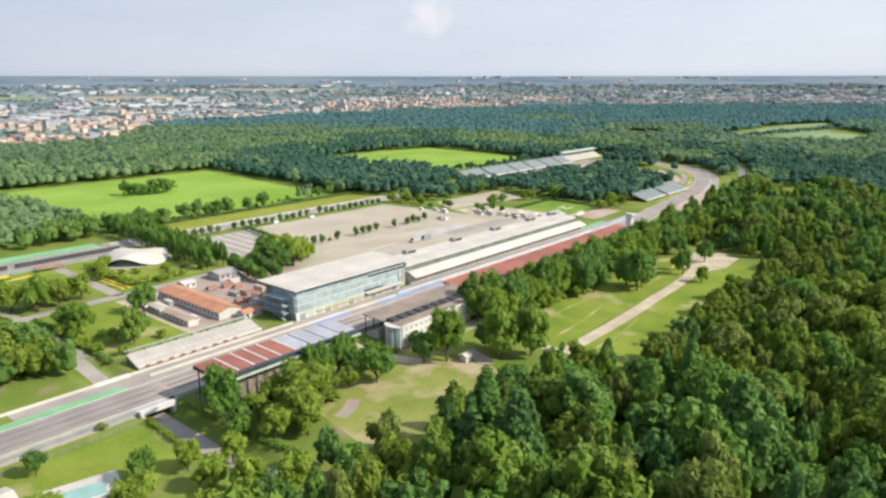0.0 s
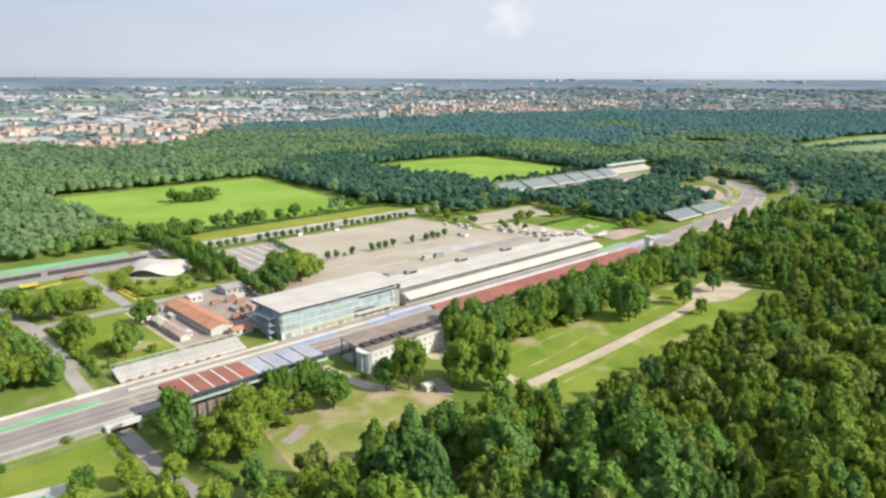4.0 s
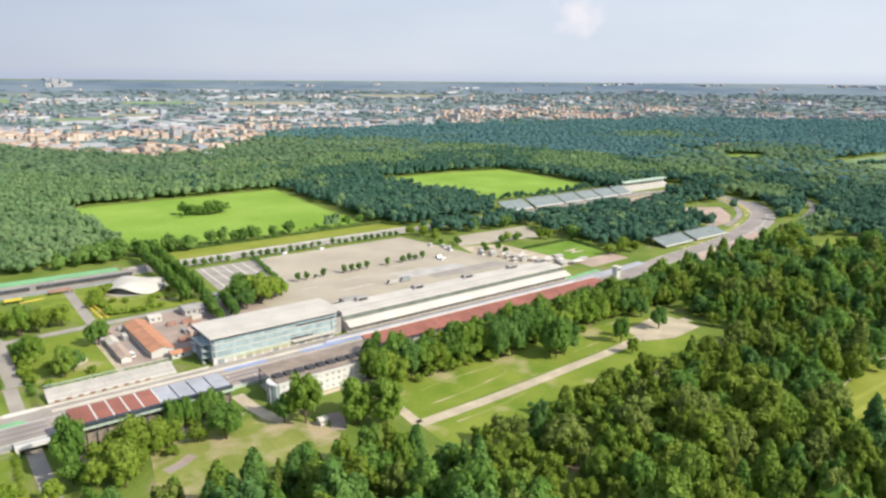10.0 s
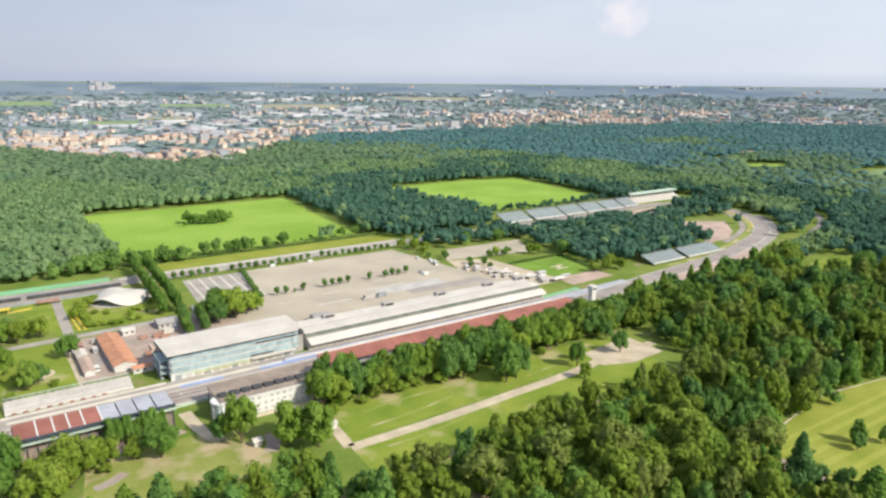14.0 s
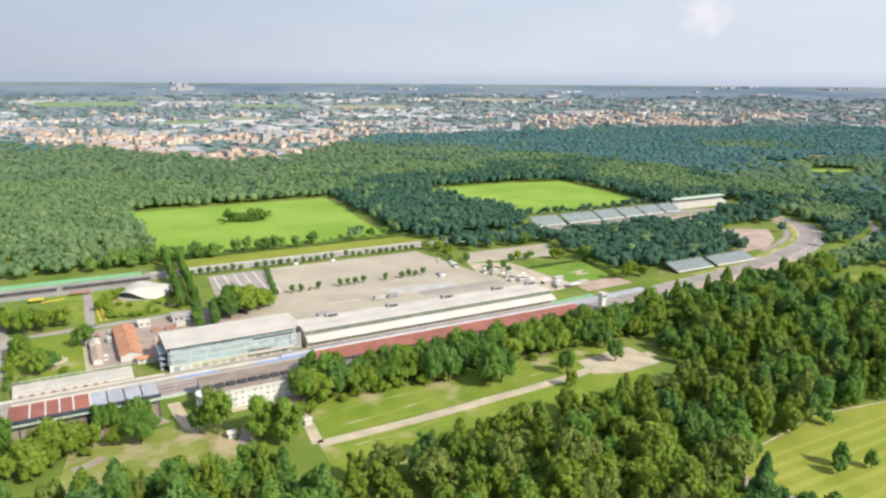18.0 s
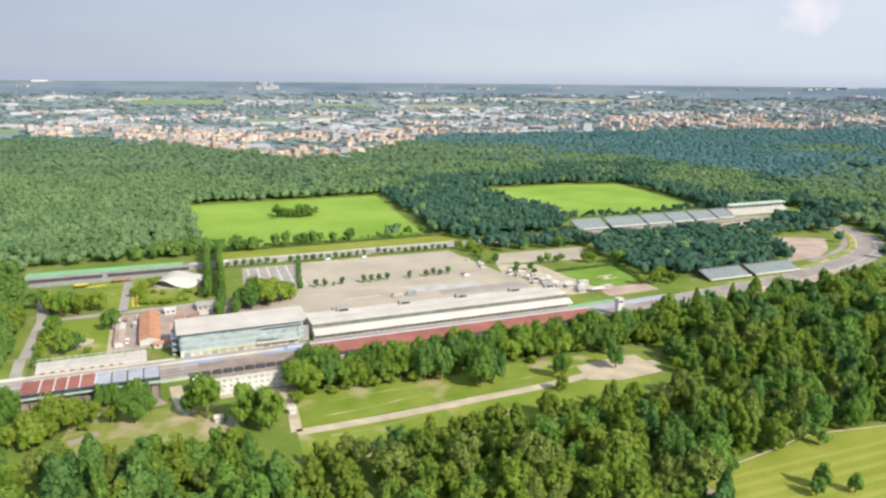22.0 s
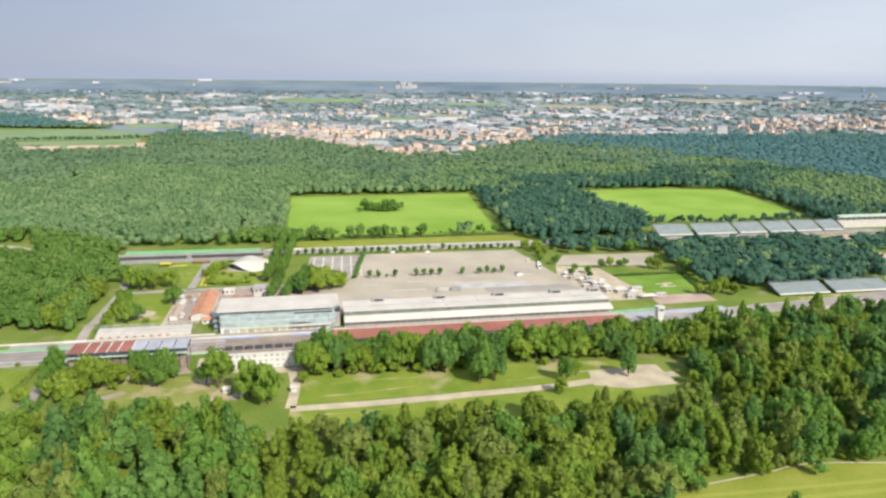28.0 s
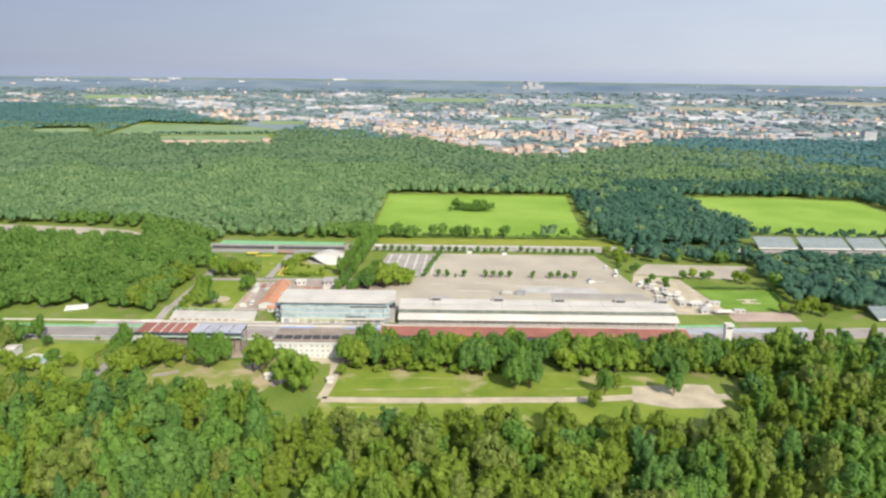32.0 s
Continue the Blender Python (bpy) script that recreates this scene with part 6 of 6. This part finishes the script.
# ---- small buildings and vehicles ----
def gable(name, label, x0, x1, y0, y1, h, ridge, wall, roof, along="y", cat="building", windows=True, group=""):
    t = thing(name, label, cat, x0, y0, float(rise(x0, y0)), group=group)
    W, D = x1 - x0, y1 - y0
    part("wall", Geo().box(0, W, 0, D, -0.5, h), wall, t)
    e = 0.5
    for s in (0, 1):
        if along == "y":
            a, b = (-e, W / 2) if s == 0 else (W / 2, W + e)
            za, zb = (h - 0.1, h + ridge) if s == 0 else (h + ridge, h - 0.1)
            lo, hi = [(a, -e, za), (b, -e, zb), (b, D + e, zb), (a, D + e, za)], 0.25
        else:
            a, b = (-e, D / 2) if s == 0 else (D / 2, D + e)
            za, zb = (h - 0.1, h + ridge) if s == 0 else (h + ridge, h - 0.1)
            lo, hi = [(-e, a, za), (W + e, a, za), (W + e, b, zb), (-e, b, zb)], 0.25
        part("roof_slope", Geo().hexa(lo, [(p[0], p[1], p[2] + hi) for p in lo]), roof, t)
    if along == "y":
        part("gable_wall", Geo().hexa([(0, 0, h), (W, 0, h), (W, .3, h), (0, .3, h)], [(W / 2 - .1, 0, h + ridge), (W / 2 + .1, 0, h + ridge), (W / 2 + .1, .3, h + ridge), (W / 2 - .1, .3, h + ridge)]), wall, t)
    if windows:
        k = 1.5
        while k < (W if along == "x" else D) - 2 and k < 60:
            if along == "x":
                part("window", Geo().box(k, k + 1.2, -0.06, 0.05, h * 0.4, h * 0.8), M["dark_glass"], t)
            else:
                part("window", Geo().box(-0.06, 0.05, k, k + 1.2, h * 0.4, h * 0.8), M["dark_glass"], t)
            k += 3.4
    return t


gable("orange_roofed_hall", "long hall with an orange tiled roof", -22, -10.5, 27.5, 81, 3.6, 1.8, M["plaster"], M["orange_tile"])
gable("service_shed", "narrow shed with a pale red roof", -36, -31, 30, 52, 2.8, 0.9, M["plaster"], M["red_gravel"])
gable("service_shed", "narrow shed with a white roof", -36, -31, 55, 66, 2.8, 0.9, M["plaster"], M["roof_white"])
gable("kiosk", "small kiosk with orange roof", -14, -4, 20, 25, 2.8, 1.0, M["plaster"], M["orange_tile"], "x")
gable("kiosk", "small white-roofed kiosk in the yard", -7, 0, 84, 91, 3, 0.8, M["plaster"], M["roof_white"], "x")
gable("workshop", "grey-roofed workshop in the yard", 14, 26, 84, 96, 3.5, 1.0, M["concrete"], M["roof_grey"], "x")
gable("site_hut", "white hut beside the wood", 12, 15.4, -90, -86.6, 2.5, 0.7, M["plaster"], M["roof_white"], "x")
gable("site_hut", "white hut on the lawn edge", 46, 49, -94, -91, 2.6, 0.6, M["plaster"], M["roof_white"], "x")
gable("park_house", "white house among trees by the pool", -152, -138, -66, -56, 4.2, 1.2, M["plaster"], M["roof_white"], "x")
gable("paddock_kiosk", "dark-roofed kiosk in the paddock", 100, 112, 40, 48, 4, 0.8, M["grey"], M["roof_grey"], "x")
gable("paddock_kiosk", "grey kiosk at the paddock edge", 90, 98, 30, 37, 3.6, 0.6, M["grey"], M["roof_grey"], "x")


def swimming_pool():
    t = thing("swimming_pool", "small outdoor pool with pale stone deck", "pool", -130, -66)
    part("deck", Geo().prism([(-4, -6), (14, -10), (18, 4), (0, 8)], -0.3, 0.12), M["roof_white"], t, "pale stone deck")
    water = mat("pool_water", (0.28, 0.47, 0.44), rough=0.08, vary=0.1, spec=0.6)
    part("water", Geo().prism([(-1, -3), (11, -6), (13, 1), (1, 4)], -0.2, 0.14), water, t, "turquoise water")
    part("coping", Geo().prism([(-1.5, -3.5), (11.4, -6.6), (11.6, -6), (-1, -3)], 0.1, 0.25), M["white"], t)


swimming_pool()


def pavilion():
    """White shell roof on three springings, with open arches between."""
    t = thing("shell_roof_pavilion", "white thin-shell pavilion with arched openings", "pavilion", 7, 164)
    R0, n, m = 20.0, 60, 10

    def shell(s, a):
        lift = 5.0 * abs(math.cos(1.5 * (a - math.radians(222)))) ** 2.2 * s ** 2
        reach = R0 * s * (1 + 0.07 * math.cos(3 * (a - math.radians(42))))
        return reach * math.cos(a), reach * 0.92 * math.sin(a), 6.0 - 5.6 * s ** 2.4 + lift

    v, f = [], []
    for i in range(m + 1):
        for k in range(n):
            v.append(shell(i / m, k * math.tau / n))
    for i in range(m):
        for k in range(n):
            a, b = i * n + k, i * n + (k + 1) % n
            f.append((a, b, b + n, a + n))
    g = Geo()
    off = len(v)
    g.v = v + [(x, y, z - 0.4) for x, y, z in v]
    g.f = f + [tuple(off + q for q in reversed(face)) for face in f] + [(m * n + k, m * n + (k + 1) % n, off + m * n + (k + 1) % n, off + m * n + k) for k in range(n)]
    part("shell_roof", g, M["roof_white"], t, "white concrete shell", True)
    for k in range(n):
        (ax, ay, az), (bx, by, bz) = shell(0.93, k * math.tau / n), shell(0.93, (k + 1) * math.tau / n)
        if min(az, bz) > 1.3:
            g = Geo().hexa([(ax * .98, ay * .98, 0.1), (ax, ay, 0.1), (bx, by, 0.1), (bx * .98, by * .98, 0.1)], [(ax * .98, ay * .98, az - .5), (ax, ay, az - .5), (bx, by, bz - .5), (bx * .98, by * .98, bz - .5)])
            part("glass_pane", g, M["dark_glass"], t, "dark pane below the shell")
    part("floor", Geo().prism([(21 * math.cos(a), 19 * math.sin(a)) for a in np.linspace(0, math.tau, 24, endpoint=False)], -0.3, 0.2), M["concrete"], t, "pale paved floor")


pavilion()


def van(kind, label, x, y, rz, length, width, height, body):
    t = thing(kind, label, kind.replace("_", " "), x, y, 0, rz)
    h0 = 0.35
    nose = min(1.4, length * 0.2)
    part("body", Geo().hexa([(0, 0, h0), (length, 0, h0), (length, width, h0), (0, width, h0)], [(nose, .1, height), (length, .1, height), (length, width - .1, height), (nose, width - .1, height)]), body, t)
    part("windscreen", Geo().hexa([(nose * .45, .2, height * .55), (nose * .6, .2, height * .55), (nose * .6, width - .2, height * .55), (nose * .45, width - .2, height * .55)], [(nose * .9, .2, height * .92), (nose, .2, height * .92), (nose, width - .2, height * .92), (nose * .9, width - .2, height * .92)]), M["dark_glass"], t, "dark windscreen")
    wheel = Geo().tube((0, -0.05, 0), (0, 0.25, 0), 0.42, n=10).mesh("wheel", M["dark"])
    rim = Geo().tube((0, -0.08, 0), (0, 0.28, 0), 0.24, n=8).mesh("rim", M["grey"])
    for wx in (length * 0.2, length * 0.8):
        for wy in (0, width - 0.2):
            p = part("wheel", wheel, None, t, "black wheel")
            p.location = (wx, wy, 0.42)
            part("rim", rim, None, p, "grey steel rim")
    return t


vr = np.random.default_rng(5)
for k, (x, y, a, L1, c) in enumerate(((150, 66, 4, 9, "concrete"), (161, 66, 0, 8, "grey"), (222, 98, 12, 6, "white"), (226, 103, 80, 5, "grey"), (250, 118, 70, 8, "white"), (253, 130, 75, 6, "white"), (247, 142, 70, 5, "white"), (262, 90, 60, 9, "white"), (160, 186, 0, 5, "white"), (128, 190, 0, 5, "white"), (-34, 70, 90, 8, "white"), (-30, 74, 90, 7, "rust_red"), (-28, 34, 88, 6, "white"), (2, 36, 20, 6, "white"), (6, 52, 95, 7, "grey"), (10, 64, 10, 6, "rust_red"), (24, 78, 80, 7, "white"), (44, 108, 85, 7, "white"), (-1, 72, 0, 6, "rust_red"), (40, 214, 0, 7, "white"))):
    long = L1 > 7
    van("truck" if long else "van", ("long pale paddock truck" if long else {"concrete": "pale van parked on asphalt", "white": "white van parked on asphalt", "grey": "grey van parked on asphalt", "rust_red": "dull red van parked in the yard"}[c]), x, y, a, L1, 2.4, 3.2 if long else 2.1, M[c])
van("trailer", "long white trailer on the verge", -152, 15.5, 22, 15, 2.5, 3.4, M["white"])
for k in range(12):
    x, y = vr.uniform(-27, 16), vr.uniform(28, 80)
    if -24 < x < -8:
        x += 20
    c = ["rust_red", "roof_white", "rust_red", "concrete"][k % 4]
    t = thing("container", "storage container in the yard", "container", x, y, 0, vr.choice([0, 90]), "containers in the yard")
    part("box", Geo().box(0, 6, 0, 2.4, 0.1, 2.6), M[c], t)
    door = part("door", Geo().box(-0.06, 0, 0.1, 2.3, 0.2, 2.5), M["grey"], t)
    for q in (0.8, 1.6):
        part("lock_bar", Geo().tube((-0.1, q, 0.2), (-0.1, q, 2.5), 0.04), M["concrete"], door)


def tent(x, y, w, d, rz=0):
    t = thing("marquee", "white ridge-roofed marquee beside the paddock", "tent", x, y, 0, rz, "marquees by the paddock")
    part("canopy", Geo().hexa([(-w / 2, -d / 2, 2.6), (w / 2, -d / 2, 2.6), (w / 2, d / 2, 2.6), (-w / 2, d / 2, 2.6)], [(-w / 4, -.3, 3.7), (w / 4, -.3, 3.7), (w / 4, .3, 3.7), (-w / 4, .3, 3.7)]), M["roof_white"], t, "white canvas roof")
    for sx in (-1, 1):
        for sy in (-1, 1):
            part("leg", Geo().box(sx * w / 2 - .06, sx * w / 2 + .06, sy * d / 2 - .06, sy * d / 2 + .06, 0, 2.6), M["grey"], t)


for x, y, w, d, a in ((281, 54, 7, 6, 20), (289, 47, 11, 6, 15), (297, 40, 6, 6, 10), (276, 66, 5, 9, 25), (303, 27, 13, 7, 0), (270, 78, 5, 5, 20), (284, 70, 6, 5, 10), (272, 101, 6, 5, 0)):
    tent(x, y, w, d, a)
for x, y, a in ((-29.8, 142, -86), (-26.6, 141, -86), (-29.2, 125, -86), (-26.0, 124, -86), (-62, 171, 10)):
    t = thing("flower_bed", "long bed of yellow flowers", "flower bed", x, y, 0, a, "flower beds")
    part("soil", Geo().box(0, 15, 0, 1.9, -0.2, 0.2), M["roof_brown"], t)
    part("planting", Geo().box(0.2, 14.8, 0.2, 1.7, 0.2, 0.6), M["yellow"], t, "yellow flowers")
hedge("pavilion_hedge", "bright green hedge round the pavilion garden", [(-20, 166), (-21.5, 114), (-8, 109), (4, 112)], 4.2, 4.2, M["leaf_light"])
cab = random.Random(31)
for x, y in ((266, 60), (272, 56), (278, 44), (291, 33), (268, 70), (264, 84), (269, 90), (286, 42), (280, 62), (300, 46), (276, 80), (312, 30), (288, 28)):
    w, d = cab.uniform(4, 9), cab.uniform(3, 5)
    gable("paddock_cabin", "small pale service cabin beside the paddock", x, x + w, y, y + d, cab.uniform(2.0, 2.6), 0.35, M["concrete"], M[cab.choice(["roof_white", "concrete", "concrete", "roof_grey"])], "x", "cabin", True, "service cabins")
for x, y, w, d, c, l in ((-44, 178, 14, 4, "rust_red", "red inflatable canopy by the old circuit"), (-70, 172, 10, 4, "yellow", "yellow awning by the old circuit")):
    t = thing("awning", l, "awning", x, y)
    part("canopy", Geo().hexa([(0, 0, 2.2), (w, 0, 2.2), (w, d, 2.8), (0, d, 2.8)], [(0, 0, 2.4), (w, 0, 2.4), (w, d, 3.0), (0, d, 3.0)]), M[c], t)
    stand_frame(t, (0.2, w - 0.2), d - 0.2, 0, 2.8, "leg")
    stand_frame(t, (0.2, w - 0.2), 0.2, 0, 2.2, "leg")
setting("pavement_round_plaza", Geo().prism([(-56 + 8 * math.cos(a), 47 + 7 * math.sin(a)) for a in np.linspace(0, math.tau, 28, endpoint=False)], -0.3, 0.07), M["gravel"], "round gravel plaza in the garden")
setting("pavement_garden_path", strip([(-38.5, 14), (-38.5, 92)], 1.6, 1.6, -0.3, 0.07), M["gravel"], "gravel path beside the garden")
setting("pavement_pavilion_path", strip([(-34, 101), (-32, 184)], 3, 3, -0.3, 0.06), M["road"], "paved path towards the old circuit")
patch("pavement_office_forecourt", [(38, -68), (58, -66), (58, -60.6), (10, -60.6), (10, -64), (36, -64)], M["gravel"], "pale concrete forecourt of the white building", 0.055)
setting("pavement_office_path", strip(smooth_line([(-4, -40), (-3, -56), (-1, -68), (2, -76)]), 3.0, 3.0, -0.3, 0.06), M["gravel"], "pale gravel drive beside the white building")
setting("pavement_plaza_lane", strip(smooth_line([(46, -66), (48, -88), (46, -112)]), 2.6, 2.6, -0.3, 0.06), M["gravel"], "pale gravel lane between trees")
